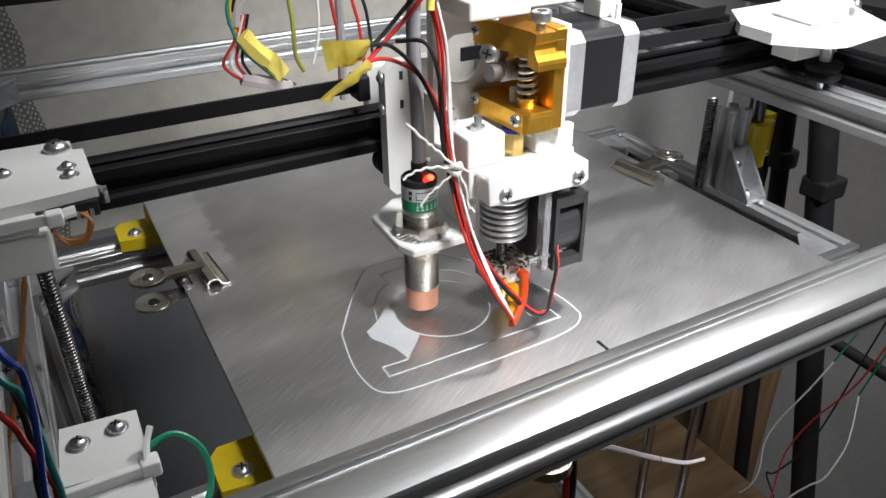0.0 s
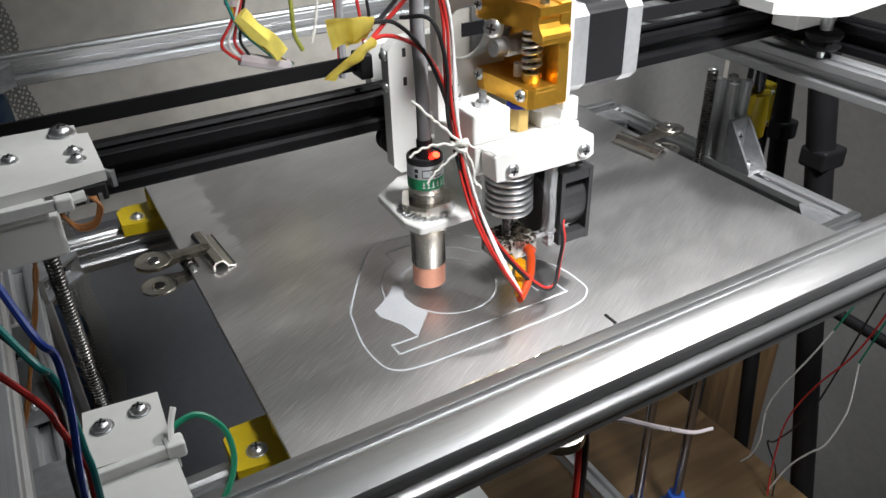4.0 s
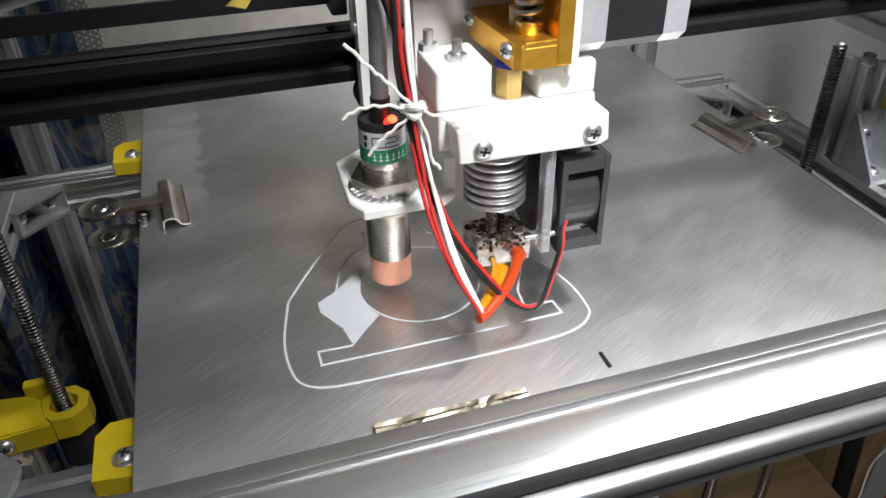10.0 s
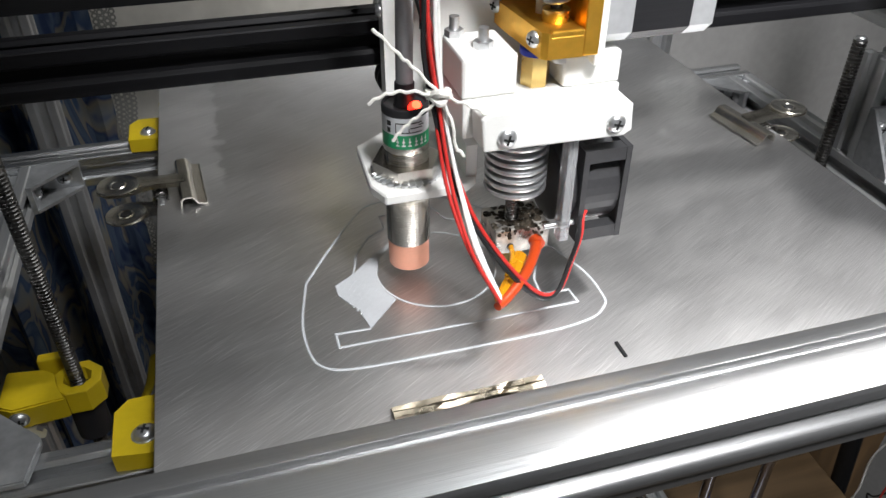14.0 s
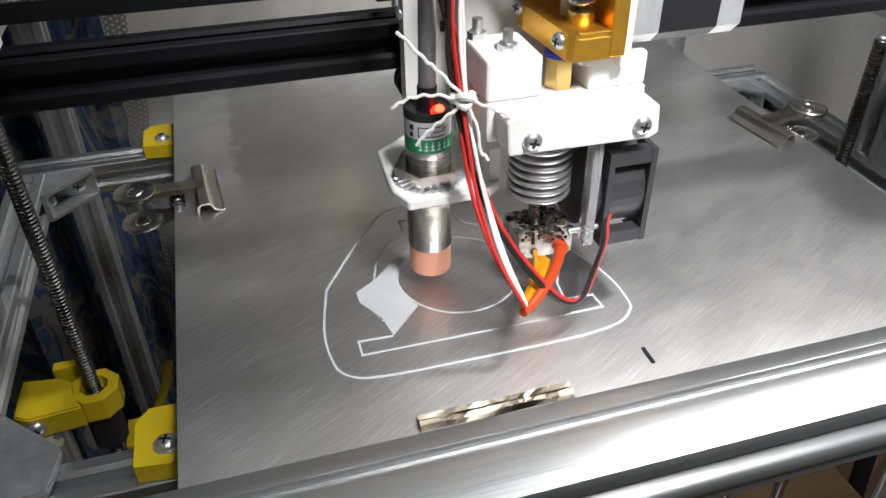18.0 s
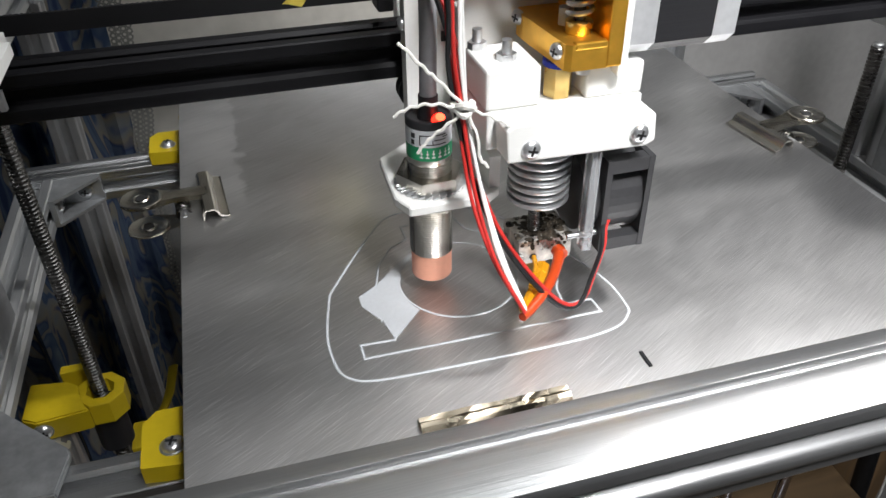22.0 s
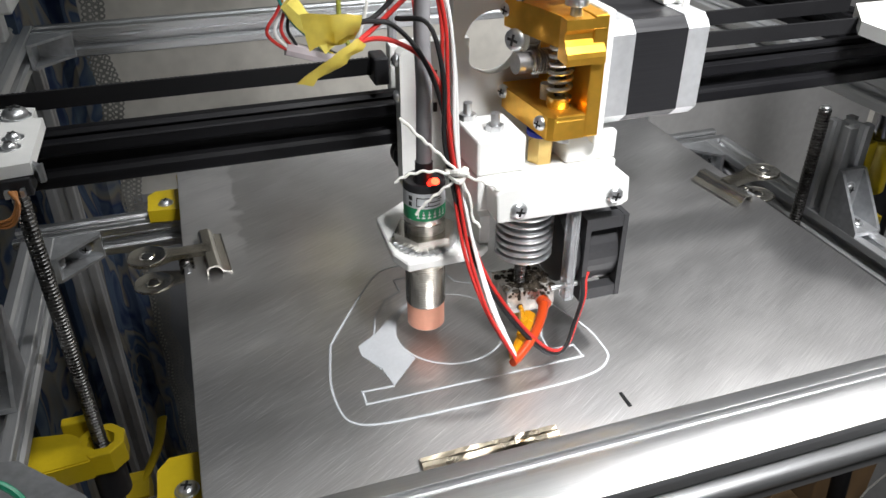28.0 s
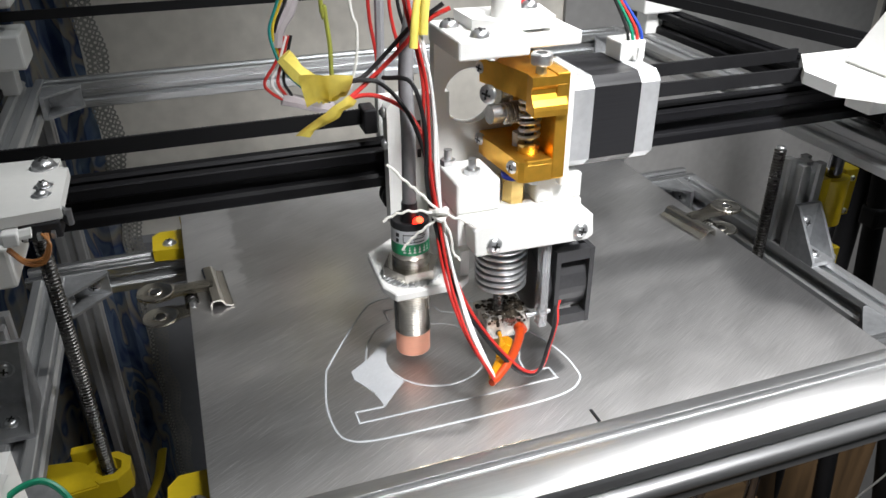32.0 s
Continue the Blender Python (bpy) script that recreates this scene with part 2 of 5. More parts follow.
def plate_material():
    """Rolled aluminium sheet, sanded by hand: long and short scratches, a dull film in patches, a wiped zone. Scratch
    glints and cloudy reflections are put into the colour.
    """
    m = bpy.data.materials.new("sanded_aluminium_sheet")
    m.use_nodes = True
    t = m.node_tree
    n, l = t.nodes, t.links
    b = n["Principled BSDF"]
    b.inputs["Metallic"].default_value = 0.96
    co = n.new("ShaderNodeTexCoord")

    def noise_of(scale, stretch, turn, detail=3.0, warp=0.0):
        mp = n.new("ShaderNodeMapping")
        mp.vector_type = "TEXTURE"
        mp.inputs["Rotation"].default_value = (0, 0, radians(turn))
        mp.inputs["Scale"].default_value = stretch
        l.new(co.outputs["Object"], mp.inputs["Vector"])
        x = n.new("ShaderNodeTexNoise")
        x.inputs["Scale"].default_value, x.inputs["Detail"].default_value, x.inputs["Distortion"].default_value = scale, detail, warp
        l.new(mp.outputs[0], x.inputs["Vector"])
        return x.outputs["Fac"]

    def span(v, a, c, lo, hi):
        r = n.new("ShaderNodeMapRange")
        for k, w in zip(("From Min", "From Max", "To Min", "To Max"), (a, c, lo, hi)):
            r.inputs[k].default_value = w
        l.new(v, r.inputs["Value"])
        return r.outputs[0]

    def op(kind, p, q):
        x = n.new("ShaderNodeMath")
        x.operation = kind
        for i, v in enumerate((p, q)):
            if isinstance(v, float):
                x.inputs[i].default_value = v
            else:
                l.new(v, x.inputs[i])
        return x.outputs[0]

    brush = noise_of(2600, (65, 1, 1), 29, 3)
    scratch = span(noise_of(4200, (120, 1, 1), 34, 1), 0.63, 0.72, 0.0, 1.0)
    cross = span(noise_of(3800, (120, 1, 1), 20, 1), 0.64, 0.73, 0.0, 1.0)
    patches = noise_of(14, (1, 1, 1), 0, 3, 0.6)
    smudge_reflection = noise_of(42, (1.8, 1, 1), 30, 5, 0.8)
    film = span(noise_of(30, (1.6, 1, 1), 20, 4, 1.0), 0.42, 0.62, 0.0, 1.0)
    sep = n.new("ShaderNodeSeparateXYZ")
    l.new(co.outputs["Object"], sep.inputs[0])
    worn = op("MULTIPLY", span(op("ADD", sep.outputs[1], op("MULTIPLY", patches, 0.10)), 0.11, 0.22, 1.0, 0.15), span(op("ADD", sep.outputs[0], op("MULTIPLY", patches, 0.10)), 0.13, 0.26, 1.0, 0.2))
    # Real scratches; their lamp glint is painted as extra base colour.
    scratch_glint = op("MULTIPLY", op("MAXIMUM", scratch, op("MULTIPLY", cross, 0.6)), worn)
    edge = op("ADD", sep.outputs[0], op("MULTIPLY", op("SUBTRACT", noise_of(60, (1, 1, 1), 0, 3), 0.5), 0.03))
    stain = op("MULTIPLY", span(edge, 0.031, 0.034, 1.0, 0.0), span(sep.outputs[1], 0.155, 0.175, 0.0, 1.0))
    bright = op("ADD", op("MULTIPLY", span(brush, 0.3, 0.7, 0.53, 0.69), span(noise_of(1500, (60, 1, 1), 17, 3), 0.3, 0.7, 0.95, 1.05)), op("ADD", op("MULTIPLY", scratch_glint, 0.42), op("MULTIPLY", stain, 0.13)))
    # Smudges, plus blurred cloudy reflections painted in as soft light and dark tone.
    bright = op("MULTIPLY", bright, op("MULTIPLY", span(patches, 0.3, 0.7, 0.91, 1.07), span(smudge_reflection, 0.35, 0.65, 0.95, 1.04)))
    rgb = n.new("ShaderNodeCombineColor")
    l.new(bright, rgb.inputs[0])
    l.new(op("MULTIPLY", bright, 0.99), rgb.inputs[1])
    l.new(op("MULTIPLY", bright, 0.99), rgb.inputs[2])
    l.new(rgb.outputs[0], b.inputs["Base Color"])
    rough = op("ADD", span(film, 0, 1, 0.292, 0.322), span(brush, 0.3, 0.7, -0.012, 0.012))
    l.new(op("ADD", op("ADD", rough, op("MULTIPLY", stain, 0.10)), op("MULTIPLY", worn, 0.10)), b.inputs["Roughness"])
    bp = n.new("ShaderNodeBump")
    bp.inputs["Strength"].default_value, bp.inputs["Distance"].default_value = 0.40, 0.0002
    l.new(op("MULTIPLY", brush, 0.6), bp.inputs["Height"])
    l.new(bp.outputs[0], b.inputs["Normal"])
    return m


PLATE = plate_material()


# ---- builders (millimetres in, metres out) ----
def box(bm, x0, x1, y0, y1, z0, z1, bev=0.0, m=None):
    vs = [bm.verts.new((x, y, z)) for x in (x0, x1) for y in (y0, y1) for z in (z0, z1)]
    fs = [bm.faces.new([vs[i] for i in q]) for q in ((0, 1, 3, 2), (4, 6, 7, 5), (0, 4, 5, 1), (2, 3, 7, 6), (0, 2, 6, 4), (1, 5, 7, 3))]
    if bev:
        r = bmesh.ops.bevel(bm, geom=list({e for f in fs for e in f.edges}), offset=bev, segments=2, profile=0.5, affect="EDGES")
        vs = list({v for f in r["faces"] for v in f.verts} | {v for v in vs if v.is_valid})
    if m is not None:
        bmesh.ops.transform(bm, matrix=m, verts=vs)
    return bm


def axes_of(a, b):
    w = (b - a).normalized()
    u = w.orthogonal().normalized()
    return u, w.cross(u), w


def cyl(bm, a, b, r, seg=20, r2=None, caps=True):
    a, b = Vector(a), Vector(b)
    u, v, _ = axes_of(a, b)
    rings = []
    for p, q in ((a, r), (b, r if r2 is None else r2)):
        rings.append([bm.verts.new(p + q * (math.cos(2 * math.pi * i / seg) * u + math.sin(2 * math.pi * i / seg) * v)) for i in range(seg)])
    for i in range(seg):
        bm.faces.new((rings[0][i], rings[0][(i + 1) % seg], rings[1][(i + 1) % seg], rings[1][i]))
    if caps:
        bm.faces.new(rings[0][::-1])
        bm.faces.new(rings[1])
    return bm


def lathe(bm, a, b, rows, seg=24):
    """Rings of (distance from a towards b, radius); a closed turned body."""
    a, b = Vector(a), Vector(b)
    u, v, w = axes_of(a, b)
    rings = [[bm.verts.new(a + w * d + r * (math.cos(2 * math.pi * i / seg) * u + math.sin(2 * math.pi * i / seg) * v)) for i in range(seg)] for d, r in rows]
    for p, q in zip(rings, rings[1:]):
        for i in range(seg):
            bm.faces.new((p[i], p[(i + 1) % seg], q[(i + 1) % seg], q[i]))
    bm.faces.new(rings[0][::-1])
    bm.faces.new(rings[-1])
    return bm


def prism(bm, poly, axis, lo, hi):
    """A polygon of (p, q) drawn along an axis: x takes (y, z), y takes (x, z), z takes (x, y)."""
    put = {"x": lambda p, q, a: (a, p, q), "y": lambda p, q, a: (p, a, q), "z": lambda p, q, a: (p, q, a)}[axis]
    ends = [[bm.verts.new(put(p, q, a)) for p, q in poly] for a in (lo, hi)]
    for i in range(len(poly)):
        j = (i + 1) % len(poly)
        bm.faces.new((ends[0][i], ends[0][j], ends[1][j], ends[1][i]))
    bm.faces.new(ends[0])
    bm.faces.new(ends[1][::-1])
    return bm


def glide(pts, steps=6):
    p = [Vector(q) for q in pts]
    p = [2 * p[0] - p[1]] + p + [2 * p[-1] - p[-2]]
    out = []
    for i in range(1, len(p) - 2):
        for k in range(steps):
            t = k / steps
            a, b, c, d = p[i - 1], p[i], p[i + 1], p[i + 2]
            out.append(0.5 * (2 * b + (c - a) * t + (2 * a - 5 * b + 4 * c - d) * t * t + (3 * b - a - 3 * c + d) * t ** 3))
    return out + [p[-2]]


def sweep(bm, pts, r, seg=8, steps=6, flat=1.0):
    c = glide(pts, steps)
    u, rings = None, []
    for i, p in enumerate(c):
        w = (c[min(i + 1, len(c) - 1)] - c[max(i - 1, 0)]).normalized()
        u = w.orthogonal() if u is None else u - w * u.dot(w)
        u.normalize()
        v = w.cross(u)
        rr = r(i / (len(c) - 1)) if callable(r) else r
        rings.append([bm.verts.new(p + rr * (math.cos(2 * math.pi * k / seg) * u + flat * math.sin(2 * math.pi * k / seg) * v)) for k in range(seg)])
    for p, q in zip(rings, rings[1:]):
        for k in range(seg):
            bm.faces.new((p[k], p[(k + 1) % seg], q[(k + 1) % seg], q[k]))
    bm.faces.new(rings[0][::-1])
    bm.faces.new(rings[-1])
    return bm


def helix(bm, a, b, radius, wire, turns, seg=14, ring=7):
    a, b = Vector(a), Vector(b)
    u, v, w = axes_of(a, b)
    n = int(turns * seg)
    pts = [a + (b - a) * i / n + radius * (math.cos(2 * math.pi * i / seg) * u + math.sin(2 * math.pi * i / seg) * v) for i in range(n + 1)]
    return sweep(bm, pts, wire, ring, 1)


def slot_outline(a0, a1, b0, b1, na=1, nb=1):
    """Outline of a slotted extrusion between a0..a1 and b0..b1, with na slots on the two a sides (bottom, top) and nb on the b sides."""
    def side(length, slots):
        # profile along one side: (distance along, depth in)
        pts, pitch = [(0.6, 0.0)], length / slots
        for k in range(slots):
            c = pitch * (k + 0.5)
            pts += [(c - 4.7, 0), (c - 3.1, 1.7), (c - 3.1, 2.1), (c - 5.2, 2.1), (c - 3.0, 5.6), (c + 3.0, 5.6), (c + 5.2, 2.1), (c + 3.1, 2.1), (c + 3.1, 1.7), (c + 4.7, 0)]
        return pts + [(length - 0.6, 0)]
    w, h = a1 - a0, b1 - b0
    out = [(a0 + d, b0 + e) for d, e in side(w, na)]
    out += [(a1 - e, b0 + d) for d, e in side(h, nb)]
    out += [(a1 - d, b1 - e) for d, e in side(w, na)]
    out += [(a0 + e, b1 - d) for d, e in side(h, nb)]
    return out


def part(name, bm, mat, parent=None, label="", smooth=False, kind=""):
    """One mesh object of a bmesh in millimetres, under a thing or a part."""
    bmesh.ops.recalc_face_normals(bm, faces=bm.faces[:])
    bm.transform(Matrix.Scale(K, 4))
    me = bpy.data.meshes.new(name)
    bm.to_mesh(me)
    bm.free()
    me.materials.append(mat)
    if smooth:
        me.polygons.foreach_set("use_smooth", [True] * len(me.polygons))
        me.set_sharp_from_angle(angle=radians(38))
    ob = new(name, me)
    if parent is not None:
        ob.parent = parent
        if parent.type == "EMPTY":
            ob.matrix_parent_inverse = Matrix.Translation(parent.location).inverted()
    return tagged(ob, label=label, kind=kind)


def thing(name, x, y, z, label, category, group="", kind=""):
    ob = new(name)
    ob.empty_display_size = 0.01
    ob.location = (x * K, y * K, z * K)
    return tagged(ob, label, category, group, kind)


def B():
    return bmesh.new()


def screw(parent, p, d, r=2.6, h=2.0, name="screw", cross=True, washer=0.0, mat=None):
    """A round-headed screw; p is where the head sits, d the way it looks."""
    p, d = Vector(p), Vector(d).normalized()
    bm = B()
    rows = [(-0.5, r * 0.9), (0, r), (h * 0.35, r * 0.98), (h * 0.7, r * 0.8), (h * 0.93, r * 0.5), (h, r * 0.2)]
    if washer:
        rows = [(-0.6, washer), (0.3, washer), (0.31, r)] + rows[2:]
    lathe(bm, p, p + d, rows, 18)
    ob = part(name, bm, mat or STEEL, parent, smooth=True)
    if cross:
        u, v, w = axes_of(p, p + d)
        bm = B()
        rot = Matrix((u, v, w)).transposed().to_4x4()
        # Dark bars on the head paint the shade of its cross slot.
        for a in (0, 1):
            q = box(B(), -r * 0.52, r * 0.52, -r * 0.12, r * 0.12, h * 0.62, h * 1.03)
            q.transform(Matrix.Translation(p) @ rot @ pose(0, 0, 0, 0, 0, 90 * a + 30))
            me = bpy.data.meshes.new("tmp")
            q.to_mesh(me)
            q.free()
            bm.from_mesh(me)
            bpy.data.meshes.remove(me)
        part("cross_recess", bm, RECESS_SHADE_INK, ob)
    return ob


def hexagon(bm, a, b, across, turn=0.0):
    a, b = Vector(a), Vector(b)
    u, v, _ = axes_of(a, b)
    r = across / math.sqrt(3)
    ends = [[bm.verts.new(p + r * (math.cos(math.pi * i / 3 + turn) * u + math.sin(math.pi * i / 3 + turn) * v)) for i in range(6)] for p in (a, b)]
    for i in range(6):
        bm.faces.new((ends[0][i], ends[0][(i + 1) % 6], ends[1][(i + 1) % 6], ends[1][i]))
    bm.faces.new(ends[0][::-1])
    bm.faces.new(ends[1])
    return bm


def thread(bm, a, b, r, pitch, depth, seg=16):
    """A ribbed rod: one ridge a pitch."""
    n = max(1, int((Vector(b) - Vector(a)).length / pitch))
    rows = [(0, r - depth)]
    for i in range(n):
        rows += [(pitch * (i + 0.15), r - depth), (pitch * (i + 0.4), r), (pitch * (i + 0.65), r), (pitch * (i + 0.9), r - depth)]
    return lathe(bm, a, b, rows, seg)


# ---- the room ----
bm = box(B(), -1500, 1040, 620, 680, -1300, 1500)
part("wall_back", bm, WALL, None, "mottled beige plaster wall behind the machine", kind="structure")
bm = box(B(), 980, 1040, -1500, 620, -1300, 1500)
part("wall_side", bm, GREY_WALL, None, "plain grey wall beside the machine", kind="structure")
bm = box(B(), -1560, -1500, -1500, 680, -1300, 1500)
part("wall_left", bm, PAINT, None, "plain wall of the room", kind="structure")
bm = box(B(), -1560, 1040, -1560, -1500, -1300, 1500)
part("wall_front", bm, PAINT, None, "plain wall of the room", kind="structure")
bm = box(B(), -1560, 1040, -1560, 680, -1360, -1300)
part("floor", bm, WOOD, None, "wooden floor of the room", kind="structure")
bm = box(B(), -1560, 1040, -1560, 680, 1500, 1560)
part("ceiling", bm, PAINT, None, "plain pale ceiling", kind="structure")
bm = box(B(), 470, 960, 612, 618, -700, 700)
part("backdrop_board", bm, GREY_WALL, None, "plain grey board against the wall", kind="structure")

bm = box(B(), -66, 465, 596, 616, -1300, -175)
part("lower_panel", bm, PANEL, None, "plain dark grey panel low against the wall", kind="structure")

# wooden base that the machine stands on
base = thing("wooden_base_board", 170, 160, -500, "pale plywood base board under the machine", "board")
part("board", box(B(), 235, 597, -160, 560, -500, -480, 1.5), WOOD, base)
table = thing("work_table", 170, 160, -1300, "dark brown wooden work table under the base board", "table")
part("tabletop", box(B(), -700, 612, -600, 470, -530, -500, 3), DARK_WOOD, table)
for x in (-650, 570):
    for y in (-550, 430):
        part("leg", box(B(), x - 25, x + 25, y - 25, y + 25, -1300, -530, 2), BLACK, table)

panel = thing("wooden_cabinet", 745, 339, -1300, "brown wooden cabinet with upright grain beside the table", "cabinet")
part("side_board", box(B(), 632, 860, 330, 348, -1300, -402, 1.5), UPRIGHT_WOOD, panel)
part("top_board", box(B(), 626, 866, 326, 560, -402, -384, 1.5), UPRIGHT_WOOD, panel)

# curtain with wavy folds and a lace edge
bm = B()
cols = 120
low, high = -1290, 1400
ring = []
for i in range(cols + 1):
    x = -900 + 830 * i / cols
    y = 560 + 20 * math.sin(i * 0.55) + 8 * math.sin(i * 1.31 + 1)
    ring.append((bm.verts.new((x, y, low)), bm.verts.new((x, y, high))))
for a, b in zip(ring, ring[1:]):
    bm.faces.new((a[0], b[0], b[1], a[1]))
curtain = thing("curtain", -450, 560, -1290, "blue patterned curtain with a pale lace edge", "curtain")
bmesh.ops.solidify(bm, geom=bm.faces[:], thickness=1.5)
part("curtain_cloth", bm, CURTAIN, curtain, smooth=True)
LACE = material("pale_lace", (0.2, 0.195, 0.18), 0.9, 0.0, 0.2, 60, 0.1, 20, 0.3)
bm = B()
for k in range(240):
    for j in range(4):
        z = -620 + k * 5.4 + 2.7 * (j % 2)
        x = -67 + j * 5.0 + 3.0 * math.sin(k * 0.42)
        yy = 557 + 5 * math.sin(z / 40)
        turn = 0.3 * math.sin(k * 1.7 + j)
        va = [bm.verts.new((x + 3.3 * math.cos(q * math.pi / 3 + turn), yy, z + 3.3 * math.sin(q * math.pi / 3 + turn))) for q in range(6)]
        vc = [bm.verts.new((x + 1.5 * math.cos(q * math.pi / 3 + turn), yy, z + 1.5 * math.sin(q * math.pi / 3 + turn))) for q in range(6)]
        for q in range(6):
            bm.faces.new((va[q], va[(q + 1) % 6], vc[(q + 1) % 6], vc[q]))
part("lace_edge", bm, LACE, curtain, "pale lace edging", kind="stuff")


# ---- machine frame ----
def beam(name, axis, a0, a1, u0, u1, v0, v1, mat, label, nu=1, nv=1, category="extrusion", group="frame extrusions"):
    """A slotted aluminium profile; u, v are the two other axes in order."""
    mid = {"x": ((a0 + a1) / 2, (u0 + u1) / 2, v0), "y": ((u0 + u1) / 2, (a0 + a1) / 2, v0), "z": ((u0 + u1) / 2, (v0 + v1) / 2, a0)}[axis]
    t = thing(name, *mid, label, category, group)
    part("profile", prism(B(), slot_outline(u0, u1, v0, v1, nu, nv), axis, a0, a1), mat, t)
    return t


fr = thing("front_frame_rail", 190, -86, 47.5, "satin silver aluminium rail across the front of the frame", "extrusion", "frame extrusions")
RAIL = [(-75.5, 47.5), (-75.5, 62.5), (-71.8, 63.2), (-71.4, 65.6), (-71.8, 66.0), (-77.8, 68), (-78.4, 68), (-78.9, 67.5), (-79.2, 66.2), (-80.3, 66.2), (-80.6, 67.0), (-81.2, 67.25), (-84, 67.5), (-87, 67.6), (-90, 67.55), (-93, 67.35), (-95.5, 66.98),
        (-95.9, 66.2), (-96.2, 65.2), (-96.2, 62.6), (-95.0, 61.2), (-94.0, 60.6), (-94.0, 59.2), (-95.2, 58.9), (-96.9, 58.3), (-97.9, 57.5), (-98.4, 56.4), (-98.5, 54.4), (-98.0, 53.6), (-96.2, 53.4), (-96.2, 47.5)]
part("profile", prism(B(), RAIL, "x", -139, 519), SATIN_X, fr, smooth=True)
for x in (-140, 519):
    part("end_cap", prism(B(), [(-75.4, 47.4), (-71.3, 63), (-71.3, 65.8), (-77.8, 68.1), (-96.2, 67.2), (-98.7, 60.2), (-98.7, 53.5), (-96.2, 53.3), (-96.2, 47.4)], "x", x, x + 1), BLACK, fr, "thin black end cap")
beam("back_frame_rail", "x", -85, 417.5, 400, 420.5, 47.5, 68, ALU_X, "satin silver slotted aluminium rail across the back of the frame")
beam("side_frame_rail", "y", -75, 420.5, -106, -85.5, 47.5, 68, ALU_Y, "satin silver slotted aluminium side rail of the frame")
beam("side_frame_rail", "y", -75, 420.5, 418, 438.5, 47.5, 68, ALU_Y, "satin silver slotted aluminium side rail of the frame")
beam("linear_rail", "y", -60, 440, -128, -108, 68.5, 88.5, BLACK_ALU, "black anodised slotted rail on the side frame")
beam("linear_rail", "y", -60, 440, 442, 462, 68.5, 88.5, BLACK_ALU, "black anodised slotted rail on the side frame")
for x in (-106, 418):
    for y in (-96, 400):
        beam("corner_post", "z", -500, 47, x, x + 20.5, y, y + 20.5, ALU, "silver slotted aluminium corner post standing on the base board")

# ---- bed ----
bed = thing("build_plate", 172, 140, -4, "scratched bare aluminium build plate, brushed by hand", "build plate")
part("plate", box(B(), 0, 345, -48, 318, -3, 0, 0.35), PLATE, bed)
beam("bed_cross_rail", "x", -106, 427, 12, 32, -48, -28, ALU_X, "silver slotted rail under the build plate", group="bed rails")
beam("bed_cross_rail", "x", -106, 427, 270, 290, -48, -28, ALU_X, "silver slotted rail under the build plate", group="bed rails")
beam("bed_side_rail", "y", 32.5, 269.5, -101, -81, -48, -28, ALU_Y, "silver slotted side rail of the bed", group="bed rails")
beam("bed_side_rail", "y", 32.5, 269.5, 407, 427, -48, -28, ALU_Y, "silver slotted side rail of the bed", group="bed rails")


def lead_screw(x, y, z0, z1):
    t = thing("lead_screw", x, y, z0, "shiny steel threaded lead screw standing upright", "lead screw", "lead screws")
    part("threaded_rod", thread(B(), (x, y, z0), (x, y, z1), 4.1, 2.2, 0.8), DARK_STEEL, t, smooth=False)
    part("rod_tip", lathe(B(), (x, y, z1), (x, y, z1 + 1), [(0, 3.4), (1.4, 3.2), (2.2, 2.0)]), STEEL, t, smooth=True)


lead_screw(398, 150, -120, 45)
lead_screw(-66, 160, -470, 62)
upright = thing("bed_upright", 417, 145, -28, "short upright slotted aluminium post on the bed rail", "extrusion")
part("profile", prism(B(), slot_outline(407, 427, 135, 155), "z", -27.5, 36), ALU, upright)


bm = prism(B(), slot_outline(-109, -89, 135, 155), "z", -27.5, 18)
upright2 = thing("bed_upright", -89, 145, -28, "short upright slotted aluminium post on the bed rail", "extrusion")
part("profile", bm, ALU, upright2)


def corner_bracket(o, run, up, w0, w1, name="corner_bracket", label="cast aluminium corner bracket with two screws", screws=True):
    """A cast angle: two legs, two side webs and a sloping opening. o: inner corner (mm); run, up: leg vectors; the width runs along their normal."""
    o, run, up = Vector(o), Vector(run), Vector(up)
    n = run.cross(up).normalized()
    t = thing(name, *o, label, "bracket", "corner brackets")
    ru, uu = run.normalized(), up.normalized()

    def slab(pts, a, b):
        bm = B()
        e = [[bm.verts.new(p + n * k) for p in pts] for k in (a, b)]
        for i in range(len(pts)):
            j = (i + 1) % len(pts)
            bm.faces.new((e[0][i], e[0][j], e[1][j], e[1][i]))
        bm.faces.new(e[0]), bm.faces.new(e[1][::-1])
        return bm
    part("foot_leg", slab([o, o + run, o + run + uu * 3, o + uu * 3], w0, w1), CAST, t)
    part("upright_leg", slab([o + uu * 3, o + up, o + up + ru * 3, o + ru * 3 + uu * 3], w0, w1), CAST, t)
    for a, b in ((w0, w0 + 2), (w1 - 2, w1)):
        part("web", slab([o + ru * 3 + uu * 3, o + run + uu * 3, o + up + ru * 3], a, b), CAST, t)
    if screws:
        c = n * ((w0 + w1) / 2)
        screw(t, o + run * 0.62 + uu * 3 + c, uu, 4.0, 2.8, washer=5.0)
        screw(t, o + up * 0.62 + ru * 3 + c, ru, 4.0, 2.8, washer=5.0)
    return t


